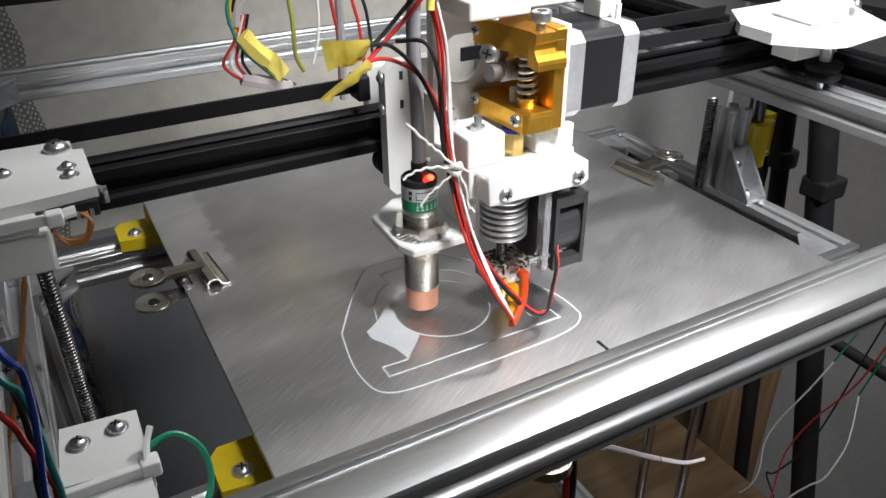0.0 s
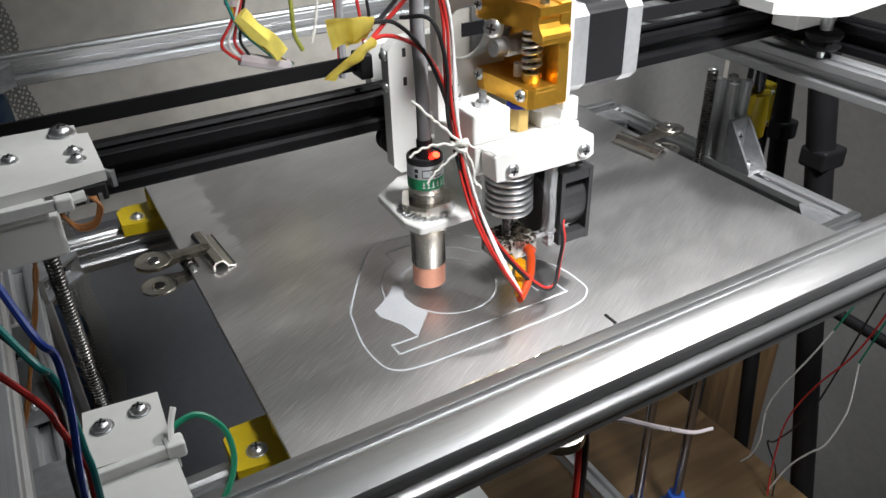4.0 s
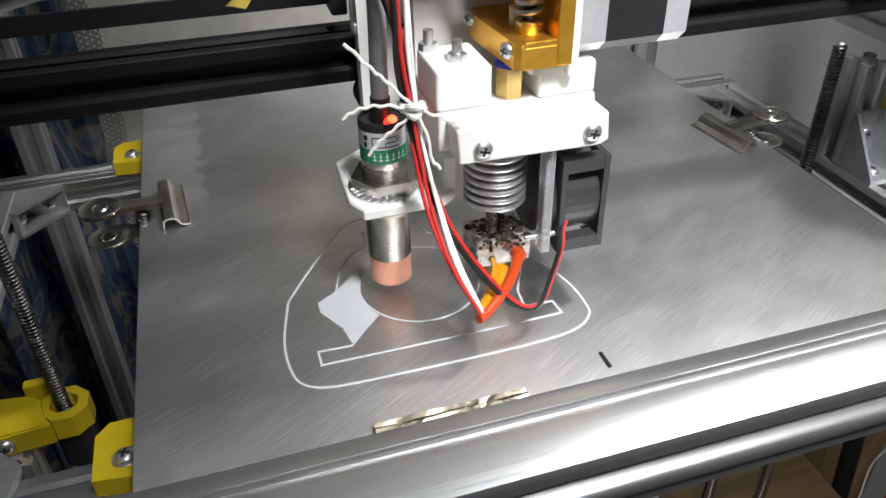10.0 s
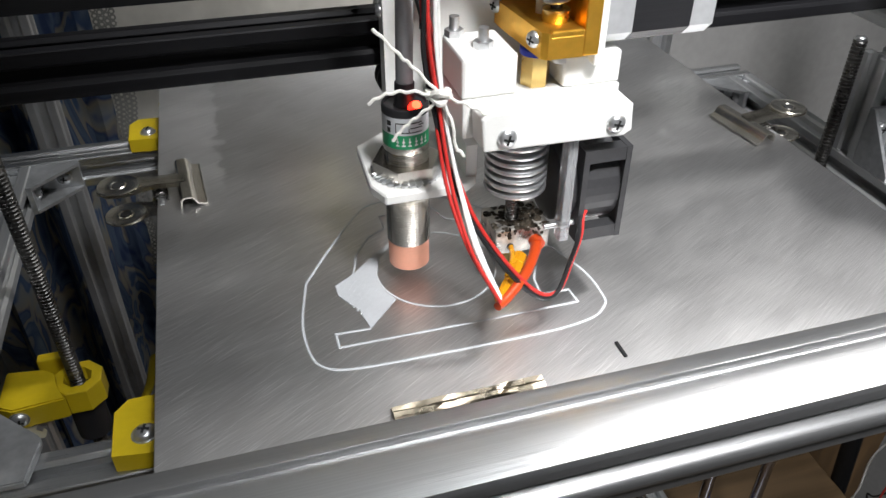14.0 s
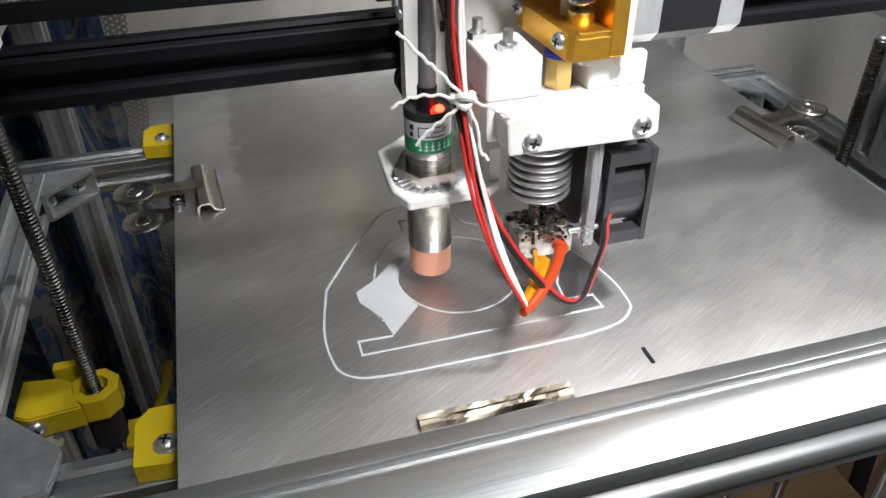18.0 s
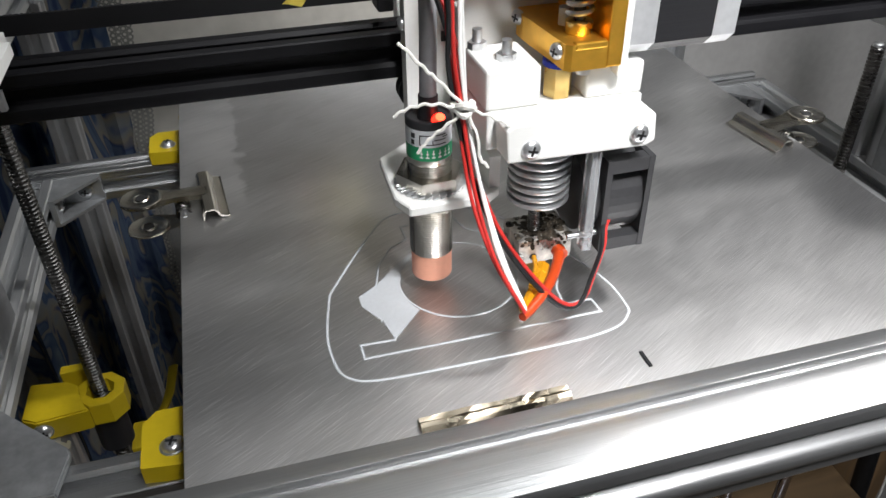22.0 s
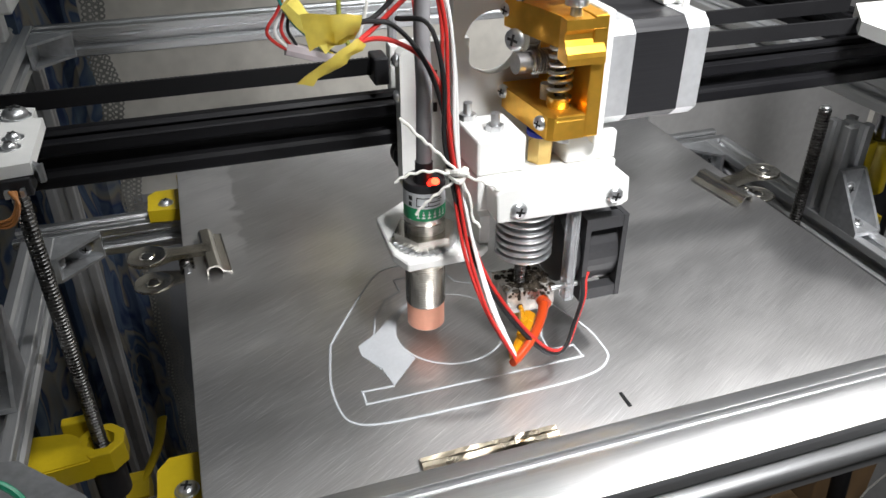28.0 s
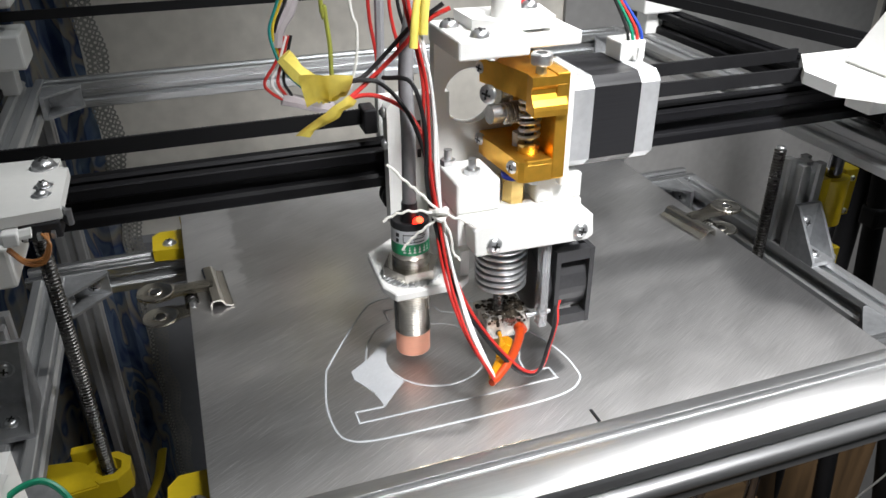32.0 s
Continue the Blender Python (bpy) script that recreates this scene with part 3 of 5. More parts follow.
corner_bracket((417, 135, -28), (0, -27, 0), (0, 0, 36), -10, 10)
corner_bracket((-94, 135, -28), (0, -32, 0), (0, 0, 40), -12, 12)
corner_bracket((407, 270, -38), (-27, 0, 0), (0, -27, 0), -9, 9)
corner_bracket((-81, 270, -38), (27, 0, 0), (0, -27, 0), -9, 9)
corner_bracket((407, 32, -38), (-27, 0, 0), (0, 27, 0), -9, 9)
corner_bracket((-85, 400, 58), (27, 0, 0), (0, -27, 0), -9, 9, screws=False)
corner_bracket((417.5, 400, 58), (-27, 0, 0), (0, -27, 0), -9, 9, screws=False)
corner_bracket((-106, -75, 30), (0, 27, 0), (0, 0, 17), 0, 18, screws=False, label="grey cast corner bracket under the side rail")


def rod(x, y, z0, z1, r=5.0):
    t = thing("guide_rod", x, y, z0, "polished steel guide rod standing upright", "rod", "guide rods")
    part("rod", lathe(B(), (x, y, z0), (x, y, z1), [(0, r - 0.5), (0.5, r), (z1 - z0 - 0.5, r), (z1 - z0, r - 0.5)], 20), ROD, t, smooth=True)


rod(446, 145, -486, 46)
rod(402, 160, -486, -130)
rod(-118, 150, -486, 46)


def rod_holder(x, y, z0, z1, side):
    t = thing("guide_rod_holder", x, y, z0, "bright yellow printed bearing holder round a steel rod", "bearing holder", "yellow holders")
    bm = B()
    n = 28
    rings = [[bm.verts.new((x + r * math.cos(2 * math.pi * i / n), y + r * math.sin(2 * math.pi * i / n), z)) for i in range(n)]
             for r, z in ((6.5, z1 - 0.5), (7, z1), (12.3, z1), (12.8, z1 - 0.6), (12.8, z0), (5.5, z0))]
    for p, q in zip(rings, rings[1:] + rings[:1]):
        for i in range(n):
            bm.faces.new((p[i], p[(i + 1) % n], q[(i + 1) % n], q[i]))
    part("bearing_tube", bm, YELLOW, t, smooth=True)
    a, b = sorted((x - side * 11, x - side * 18.8))
    part("mounting_web", box(B(), a, b, y - 11, y + 6, z0, z1 + 3, 0.8), YELLOW, t)
    a, b = sorted((x + side * 10, x + side * 22))
    part("clamp_flange", box(B(), a, b, y - 3, y + 10, z0 + 2, z1 + 3, 0.8), YELLOW, t)
    for z in (z0 + 6, z1 - 4):
        screw(t, (x + side * 17, y - 3, z), (0, -1, 0), 2.3, 1.8)


rod_holder(446, 147, -16, 20, 1)
rod_holder(446, 145, -70, -44, 1)
rod_holder(-118, 152, -168, -138, -1)


def rod_foot(x, y):
    t = thing("rod_foot", x, y, -480, "blue printed foot holding a steel guide rod", "rod foot", "rod feet")
    part("foot_block", box(B(), x - 19, x + 19, y - 16, y + 16, -480, -462, 2.5), BLUE, t)
    bm = lathe(B(), (x, y, -462), (x, y, -400), [(0, 12), (10, 11), (18, 9), (18.5, 5)], 24)
    part("foot_socket", bm, BLUE, t, smooth=True)


rod_foot(446, 145)
rod_foot(402, 160)
beam("base_rail", "y", 60, 400, 384, 404, -480, -460, ALU_Y, "silver slotted rail lying on the base board", group="base rails")


def plate_clamp(x, y, dy):
    t = thing("plate_clamp", x, y, -28, "yellow printed corner clamp under the build plate", "clamp", "yellow clamps")
    pts = [(x - 14, y - dy * 8), (x + 16, y - dy * 12), (x + 16, y + dy * 20), (x - 9, y + dy * 20), (x - 14, y + dy * 14)]
    part("clamp_body", prism(B(), pts, "z", -27.5, -19), YELLOW, t)
    part("spacer_post", cyl(B(), (x + 11, y + dy * 6, -19), (x + 11, y + dy * 6, -3.2), 4, 18), YELLOW, t, smooth=True)
    screw(t, (x - 2.5, y, -19), (0, 0, 1), 4.2, 3.0, washer=5.0)


plate_clamp(-5, 22, 1)
plate_clamp(-8, 277, 1)

# nut holder low on the left lead screw
nut = thing("screw_nut_holder", -80, 158, -118, "yellow printed nut holder round the lead screw", "nut holder")
bm = B()
n = 8
rings = [[bm.verts.new((-65.5 + r * math.cos(2 * math.pi * (i + 0.5) / n), 160 + r * math.sin(2 * math.pi * (i + 0.5) / n), z)) for i in range(n)] for r, z in ((8, -107), (13.5, -107), (14, -107.6), (14, -122), (8, -122))]
for p, q in zip(rings, rings[1:] + rings[:1]):
    for i in range(n):
        bm.faces.new((p[i], p[(i + 1) % n], q[(i + 1) % n], q[i]))
part("nut_ring", bm, YELLOW, nut)
bm = prism(B(), [(-104, 143), (-96, 138.5), (-69, 141), (-75, 150), (-77, 163), (-83, 168), (-103, 171)], "z", -118.5, -103.5)
bmesh.ops.bevel(bm, geom=bm.edges[:], offset=1.0, segments=2, affect="EDGES")
part("holder_arm", bm, YELLOW, nut)
part("holder_wall", box(B(), -88, -71, 174.5, 181, -118, -103, 1), YELLOW, nut)
screw(nut, (-94, 138.8, -111), (0.05, -1, 0), 4.4, 3.0, washer=5.2)
beam("lift_post", "z", -480, -119, -102, -82, 130, 150, ALU, "silver slotted post under the yellow nut holder", group="lift posts")
gus = thing("corner_gusset", -72, 40, -28, "flat grey cast triangular plate on the bed rail corner", "bracket")
bm = prism(B(), [(-100, 16), (-50, 16), (-46.5, 34), (-47.5, 37.5), (-77, 67), (-91, 69), (-100, 69)], "z", -27.8, -24.4)
bmesh.ops.bevel(bm, geom=bm.edges[:], offset=0.7, segments=2, affect="EDGES")
part("plate", bm, CAST, gus)
screw(gus, (-84, 24, -24.4), (0, 0, 1), 3.8, 2.6)
coupler = thing("shaft_coupler", -66, 160, -470, "dark steel coupler and motor under the lead screw", "coupler")
part("coupler_body", lathe(B(), (-66, 160, -150), (-66, 160, -100), [(0, 9), (0.6, 9.6), (33, 9.6), (33.4, 7)], 24), BLACK, coupler, smooth=True)
hook = thing("cable_hook", -70, 260, -270, "yellow printed hook under the plate edge", "hook")
part("hook_arm", sweep(B(), [(-74, 262, -257), (-66, 276, -253), (-58, 296, -249), (-53, 318, -240)], 6, 10, 5, 0.45), YELLOW, hook, smooth=True)
part("hook_base", box(B(), -86, -66, 247, 275, -272, -252, 1), YELLOW, hook)


# ---- bulldog clips on the plate ----
def bulldog(name_group, m):
    t = thing("bulldog_clip", 0, 0, 0, "nickel-plated bulldog clip gripping the plate edge", "clip", name_group)
    # jaw bar: a folded sheet with rolled lips
    prof = [(-5.6, 0.5), (-5.2, 4.2), (-3.8, 5.9), (0.6, 6.1), (2.2, 4.8), (3.4, 2.2), (6.6, 1.2), (7.5, 1.7), (7.7, 0.9), (6.6, 0.3), (2.8, 1.3), (1.4, 4.1), (0.3, 5.1), (-3.3, 5.0), (-4.3, 3.8), (-4.7, 0.5)]
    part("upper_jaw", prism(B(), prof, "y", -20.5, 20.5), CHROME, t, smooth=True)
    prof2 = [(p, -q - 3) for p, q in prof]
    part("lower_jaw", prism(B(), prof2, "y", -20.5, 20.5), CHROME, t, smooth=True)
    for s, nm in ((1, "upper_lever"), (-1, "lower_lever")):
        bm = B()
        z0 = 3.4
        strip = [(0, 7.5, z0 + 1.6), (-8, 7, 5.4), (-16, 6.6, 5.8), (-22, 7.6, 6.0), (-27, 10.2, 6.3), (-33, 11.2, 6.5), (-39, 9.6, 6.6), (-43, 4.5, 6.7)]
        left = [(x, w, z) for x, w, z in strip]
        top = [(bm.verts.new((x, -w, s * z + (0 if s > 0 else -3))), bm.verts.new((x, -w * 0.5, s * (z + 1.0) + (0 if s > 0 else -3))),
                bm.verts.new((x, w * 0.5, s * (z + 1.0) + (0 if s > 0 else -3))), bm.verts.new((x, w, s * z + (0 if s > 0 else -3)))) for x, w, z in left]
        for p, q in zip(top, top[1:]):
            for i in range(3):
                bm.faces.new((p[i], p[i + 1], q[i + 1], q[i]))
        bmesh.ops.solidify(bm, geom=bm.faces[:], thickness=0.9)
        lever = part(nm, bm, CHROME, t, smooth=True)
        zz = s * 7.6 + (0 if s > 0 else -3)
        ringb = B()
        zr = zz if s > 0 else zz + 1.0
        lathe(ringb, (-33, 0, zr - 0.6), (-33, 0, zr + 1), [(0, 10.2), (0.9, 10.4), (1.2, 9.8), (0.9, 9.0), (0.7, 4.2), (1.2, 3.6), (0.8, 3.0)], 30)
        part("finger_ring", ringb, CHROME, lever, smooth=True)
        # Dark disc painting the shade of the hole; the lever is not pierced.
        part("finger_hole", cyl(B(), (-33, 0, zr + 0.2), (-33, 0, zr + 0.55), 2.7, 18), RECESS_SHADE_INK, lever)
    part("spring_pin", cyl(B(), (-14, -13, -1.5), (-14, 13, -1.5), 2.0, 14), STEEL, t, smooth=True)
    bm = B()
    helix(bm, (-14, -9, -1.5), (-14, 9, -1.5), 3.6, 0.7, 8)
    part("spring", bm, DARK_STEEL, t, smooth=True)
    t.matrix_world = m
    return t


def at_mm(x, y, z, turn):
    return Matrix.Translation((x * K, y * K, z * K)) @ pose(0, 0, 0, 0, 0, turn)


clip = bulldog("bulldog clips", at_mm(15.5, 168, 0, 4))
clip.matrix_parent_inverse = Matrix()
copy_thing(clip, at_mm(328, 146, 0, 187))


# ---- printed first layer ----
def ribbon(pts, w, h, closed=False, steps=1):
    p = [Vector((x, y, 0)) for x, y in pts]
    if steps > 1:
        p = [v for v in glide([(v.x, v.y, 0) for v in (p + p[:1] if closed else p)], steps)]
        closed = False
    bm, rows = B(), []
    n = len(p)
    for i, q in enumerate(p):
        a = p[i - 1] if (i or closed) else q
        c = p[(i + 1) % n] if (i < n - 1 or closed) else q
        d1, d2 = (q - a), (c - q)
        d1 = d1.normalized() if d1.length > 1e-6 else d2.normalized()
        d2 = d2.normalized() if d2.length > 1e-6 else d1
        b = (d1 + d2).normalized()
        side = Vector((-b.y, b.x, 0)) * (w / 2) / max(0.45, b.dot(d1))
        rows.append([bm.verts.new(q + side * k + Vector((0, 0, z))) for k, z in ((-1, 0.004), (-0.7, h), (0.7, h), (1, 0.004))])
    for a, b in zip(rows, rows[1:] + (rows[:1] if closed else [])):
        for k in range(3):
            bm.faces.new((a[k], a[k + 1], b[k + 1], b[k]))
    return bm


layer = thing("printed_first_layer", 119, 70, 0, "pale printed outline and half-filled first layer on the plate", "printed part")
skirt = [(62, 71), (57, 45), (57.5, 27), (61.5, 18.5), (72, 14.5), (101, 13.5), (149, 13.5), (170, 16), (179, 21.5), (182, 29), (180, 51), (164, 92), (150, 112), (138, 122), (118, 126), (101, 125), (90.5, 115), (75, 92)]
part("skirt_line", ribbon(skirt, 1.15, 0.28, True, 5), FILAMENT, layer)
part("foot_outline", ribbon([(83, 35), (69, 35.5), (69, 27.5), (119, 27.2), (170, 27.5), (169.5, 36), (157, 36.5), (158, 47), (165, 61), (163, 71), (153, 76)], 1.1, 0.26), FILAMENT, layer)
part("side_outline", ribbon([(74, 62), (83, 72), (87, 86), (95, 98), (104, 103), (104, 114), (119, 115), (131, 114), (134, 103), (144, 97), (152, 84)], 1.0, 0.24), FILAMENT, layer)
part("bore_circle", ribbon([(119 + 26.5 * math.cos(2 * math.pi * i / 56), 67 + 27 * math.sin(2 * math.pi * i / 56)) for i in range(56)], 1.0, 0.24, True), FILAMENT, layer)
fill = [(74, 66), (83, 72), (95, 84), (106, 93), (112, 93.5), (103, 88), (96, 79), (92.8, 68), (94, 56), (97, 50), (83, 35), (81, 47), (74, 59)]
part("filled_patch", prism(B(), fill, "z", 0.006, 0.2), FILAMENT, layer)
for i in range(9):
    f = i / 8
    part("infill_line", ribbon([(74.5 + 8 * f, 59.5 - 20 * f), (82 + 14 * f, 70.5 - 19 * f)], 0.55, 0.25), FILAMENT, layer)
chip = thing("black_chip", 174, -4, 0, "thin black sliver of plastic lying on the plate", "chip")
part("sliver", box(B(), 173.2, 174.6, -8.5, 0.2, 0, 0.7, 0.2), RUBBER, chip)

# folded foil strip lying by the front rail
foil = thing("foil_strip", 109, -13, 0, "crumpled shiny metal strip lying on the plate", "strip")
bm = B()
n = 22
rows = []
rnd = random.Random(5)
for i in range(n + 1):
    x = 81 + 57 * i / n
    j = [rnd.uniform(-0.12, 0.12) + 0.35 * math.sin(i * 0.5 + q) for q in range(5)]
    y0 = -16 + 0.5 * j[0]
    rows.append([bm.verts.new((x, y0, 0.1)), bm.verts.new((x, y0 + 1.3, 1.6 + j[1])), bm.verts.new((x, y0 + 2.8, 2.3 + j[2])), bm.verts.new((x, y0 + 4.4, 1.4 + j[3])), bm.verts.new((x, y0 + 5.8, 2.4 + j[4])), bm.verts.new((x, y0 + 6.9, 0.3))])
for a, b in zip(rows, rows[1:]):
    for k in range(5):
        bm.faces.new((a[k], a[k + 1], b[k + 1], b[k]))
bmesh.ops.solidify(bm, geom=bm.faces[:], thickness=0.35)
part("foil", bm, material("tarnished_tin", (0.27, 0.235, 0.18), 0.3, 1.0, 0.1, 120, 0.2, 40, 0.1), foil)

# ---- gantry and its brackets ----
OX, OY = 13.5, 28.0


def hp(name, bm, mat, parent, label="", smooth=False):
    bm.transform(Matrix.Translation((OX, OY, 0)))
    return part(name, bm, mat, parent, label, smooth)


def hscrew(parent, p, d, *a, **k):
    return screw(parent, (p[0] + OX, p[1] + OY, p[2]), d, *a, **k)


gantry = thing("gantry_beam", 150, 94 + OY, 78, "black anodised slotted gantry beam across the bed", "extrusion")
hp("profile", prism(B(), slot_outline(84, 104, 78, 98), "x", -100, 425), BLACK_ALU, gantry)


def belt(name, pts, z0, z1, label, teeth=0):
    t = thing(name, *pts[0], z0, label, "belt", "drive belts")
    bm = B()
    for (x0, y0), (x1, y1) in zip(pts, pts[1:]):
        d = Vector((x1 - x0, y1 - y0, 0))
        n = Vector((-d.y, d.x, 0)).normalized() * 0.7
        a, b = Vector((x0, y0, 0)), Vector((x1, y1, 0))
        q = [a - n, b - n, b + n, a + n]
        prism(bm, [(v.x, v.y) for v in q], "z", z0, z1)
    part("belt_band", bm, RUBBER, t)
    if teeth:
        bm = B()
        (x0, y0), (x1, y1) = pts[0], pts[1]
        k = int(abs(x1 - x0) + abs(y1 - y0)) // 2
        for i in range(k):
            x, y = x0 + (x1 - x0) * (i + 0.5) / k, y0 + (y1 - y0) * (i + 0.5) / k
            if abs(x1 - x0) > abs(y1 - y0):
                box(bm, x - 0.5, x + 0.5, y + teeth * 0.7, y + teeth * 1.5, z0, z1)
            else:
                box(bm, x + teeth * 0.7, x + teeth * 1.5, y - 0.5, y + 0.5, z0, z1)
        part("belt_teeth", bm, RUBBER, t, kind="stuff")
    return t


YB = 100 + OY
belt("drive_belt", [(-118, YB), (104, YB)], 107.2, 115, "black toothed drive belt running to the print head", 1)
belt("drive_belt", [(178, YB - 12), (392, YB - 17)], 107.2, 115, "black toothed drive belt running to the idler", 1)
belt("drive_belt", [(178, YB + 20), (392, YB + 20)], 107.2, 115, "black toothed drive belt running to the idler", 1)
belt("drive_belt", [(-110, 385), (430, 385)], 120, 127, "black toothed drive belt along the back rail", 1)
belt("drive_belt", [(462, 85), (405, 345)], 107.2, 115, "black toothed drive belt along the side rail", 1)
belt("drive_belt", [(478, 80), (440, 335)], 107.2, 115, "black toothed drive belt along the side rail", 1)
belt("drive_belt", [(-112, YB + 14), (-112, 385)], 120, 127, "black toothed drive belt along the side rail", 1)


def idler(x, y, name="belt_idler"):
    t = thing(name, x, y, 68, "white printed idler mount with a steel pulley on the frame corner", "idler", "idlers")
    part("idler_base", box(B(), x - 20, x + 20, y - 20, y + 20, 89, 114, 2), PRINT, t)
    part("idler_foot", box(B(), x - 9, x + 9, y - 9, y + 9, 68.5, 89, 1), PRINT, t)
    part("idler_cap", box(B(), x - 20, x + 20, y - 20, y + 20, 132, 140, 2), PRINT, t)
    part("pulley", lathe(B(), (x, y, 114), (x, y, 140), [(0, 9), (1, 9), (1.3, 6.5), (16, 6.5), (16.3, 9), (18, 9)], 24), STEEL, t, smooth=True)
    screw(t, (x, y, 140), (0, 0, 1), 4.5, 3.2)


idler(-106, 388)
idler(440, 388)

# left end bracket of the gantry
lb = thing("gantry_end_bracket", -70, 80, 70, "white printed end bracket of the gantry with zip tie and screws", "bracket")
part("top_plate", prism(B(), [(-125, 50), (-52, 56), (-35, 58), (-35, 100), (-39, 101), (-39, 112), (-45, 114), (-125, 118)], "z", 109.5, 114), PRINT, lb)
part("hanging_block", box(B(), -92, -55, 50, 86, 86.5, 104, 1.5), PRINT, lb)
part("upper_step", box(B(), -95, -58, 48, 86, 104, 109.5, 1), PRINT, lb)
screw(lb, (-45, 104, 114), (0, 0, 1), 5.0, 4.0, washer=5.8)
screw(lb, (-43, 82, 114), (0, 0, 1), 2.6, 2.4, washer=3.8)
screw(lb, (-43, 73, 114), (0, 0, 1), 2.6, 2.4, washer=3.8)
screw(lb, (-66, 86, 114), (0, 0, 1), 3.4, 2.6)
part("zip_tie_head", box(B(), -55, -49, 44.5, 50, 106.5, 112, 0.8), WIRE_WHITE, lb, "white nylon zip tie")
part("zip_tie_tail", sweep(B(), [(-52, 47, 109.5), (-48, 46.5, 110.5), (-44.5, 46, 111)], 2.2, 6, 4, 0.3), WIRE_WHITE, lb, "white nylon zip tie")
part("zip_tie_band", box(B(), -96.5, -55.0, 46.4, 48.0, 107, 111.5, 0.4), WIRE_WHITE, lb, "white nylon zip tie")
part("spacer_post", box(B(), -95, -58, 87, 107, 88, 109, 1), PRINT, lb)
sw = thing("limit_switch", -42, 62, 99, "small black limit switch with a bent metal lever", "switch")
part("switch_body", box(B(), -51, -36, 56, 66, 102.5, 109.2, 0.6), BLACK, sw)
bm = prism(B(), [(-36.2, 65), (-32.6, 60), (-31.6, 60.4), (-31.8, 58.2), (-33.4, 58.0), (-36.6, 64.2)], "z", 106, 112.5)
part("switch_lever", bm, STEEL, sw)
for x in (-49, -44, -39):
    part("terminal", box(B(), x - 0.7, x + 0.7, 53.5, 56, 103.5, 106), STEEL, sw)
ow = thing("switch_wires", -50, 50, 70, "thin orange wires looping from the limit switch", "wire")
for k in (0, 1, 2):
    part("orange_wire", sweep(B(), [(-41 - k, 54, 106), (-41 + 0.5 * k, 51 - k, 103), (-44, 50, 98 - 1.2 * k), (-50, 50, 98 - k), (-54, 48 - k, 105)], 0.6, 6, 5), WIRE_ORANGE, ow, smooth=True)

# right end bracket with its wheel
rb = thing("gantry_end_bracket", 400, 88, 70, "white printed end bracket of the gantry with a black wheel", "bracket")
part("top_plate", prism(B(), [(354, 100), (353, 74), (374, 50), (386, 46), (432, 52), (462, 103), (460, 114), (440, 130), (378, 130)], "z", 110, 117), PRINT, rb)
bm = B()
lo = [(384, 70), (426, 66), (432, 104), (388, 108)]
hi = [(396, 82), (412, 80), (414, 94), (398, 96)]
e0 = [bm.verts.new((x, y, 117)) for x, y in lo]
e1 = [bm.verts.new((x, y, 150)) for x, y in hi]
for i in range(4):
    bm.faces.new((e0[i], e0[(i + 1) % 4], e1[(i + 1) % 4], e1[i]))
bm.faces.new(e0), bm.faces.new(e1)
bmesh.ops.bevel(bm, geom=bm.edges[:], offset=2, segments=2, affect="EDGES")
part("idler_tower", bm, PRINT, rb)
screw(rb, (416, 66, 128), (0.2, -1, 0.5), 3.2, 2.4)
screw(rb, (446, 100, 117), (0, 0, 1), 4.0, 3.0)
wh = part("wheel", lathe(B(), (424, 84, 74), (424, 84, 87), [(0, 5), (0.5, 10), (2, 12), (4, 12), (6.5, 10), (9, 12), (11, 12), (12.5, 10), (13, 5)], 30), RUBBER, rb, smooth=True)
part("spacer", cyl(B(), (424, 84, 87), (424, 84, 110), 4.2, 18), STEEL, wh, smooth=True)
part("wheel_bolt", cyl(B(), (424, 84, 64), (424, 84, 74), 2.4, 14), STEEL, wh, smooth=True)
part("end_block", box(B(), 398, 440, 88, 108, 89, 110, 1), PRINT, rb)

# ---- print head ----
head = thing("print_head", 130 + OX, 40 + OY, 0, "white printed print head with gold extruder, hotend and stepper motor", "print head")


def holed_plate(bm, x0, x1, z0, z1, cx, cz, r, y0, y1, n=40):
    def edge(a):
        c, s_ = math.cos(a), math.sin(a)
        k = min(((x1 - cx) if c > 0 else (x0 - cx)) / c if abs(c) > 1e-6 else 1e9, ((z1 - cz) if s_ > 0 else (z0 - cz)) / s_ if abs(s_) > 1e-6 else 1e9)
        return cx + c * k, cz + s_ * k
    ang = sorted([2 * math.pi * i / n for i in range(n)] + [math.atan2(z - cz, x - cx) % (2 * math.pi) for x in (x0, x1) for z in (z0, z1)])
    loops = []
    for y in (y0, y1):
        loops.append(([bm.verts.new((edge(a)[0], y, edge(a)[1])) for a in ang], [bm.verts.new((cx + r * math.cos(a), y, cz + r * math.sin(a))) for a in ang]))
    m = len(ang)
    for i in range(m):
        j = (i + 1) % m
        (o0, i0), (o1, i1) = loops
        bm.faces.new((o0[i], o0[j], i0[j], i0[i]))
        bm.faces.new((o1[j], o1[i], i1[i], i1[j]))
        bm.faces.new((o0[i], o1[i], o1[j], o0[j]))
        bm.faces.new((i0[j], i1[j], i1[i], i0[i]))
    return bm


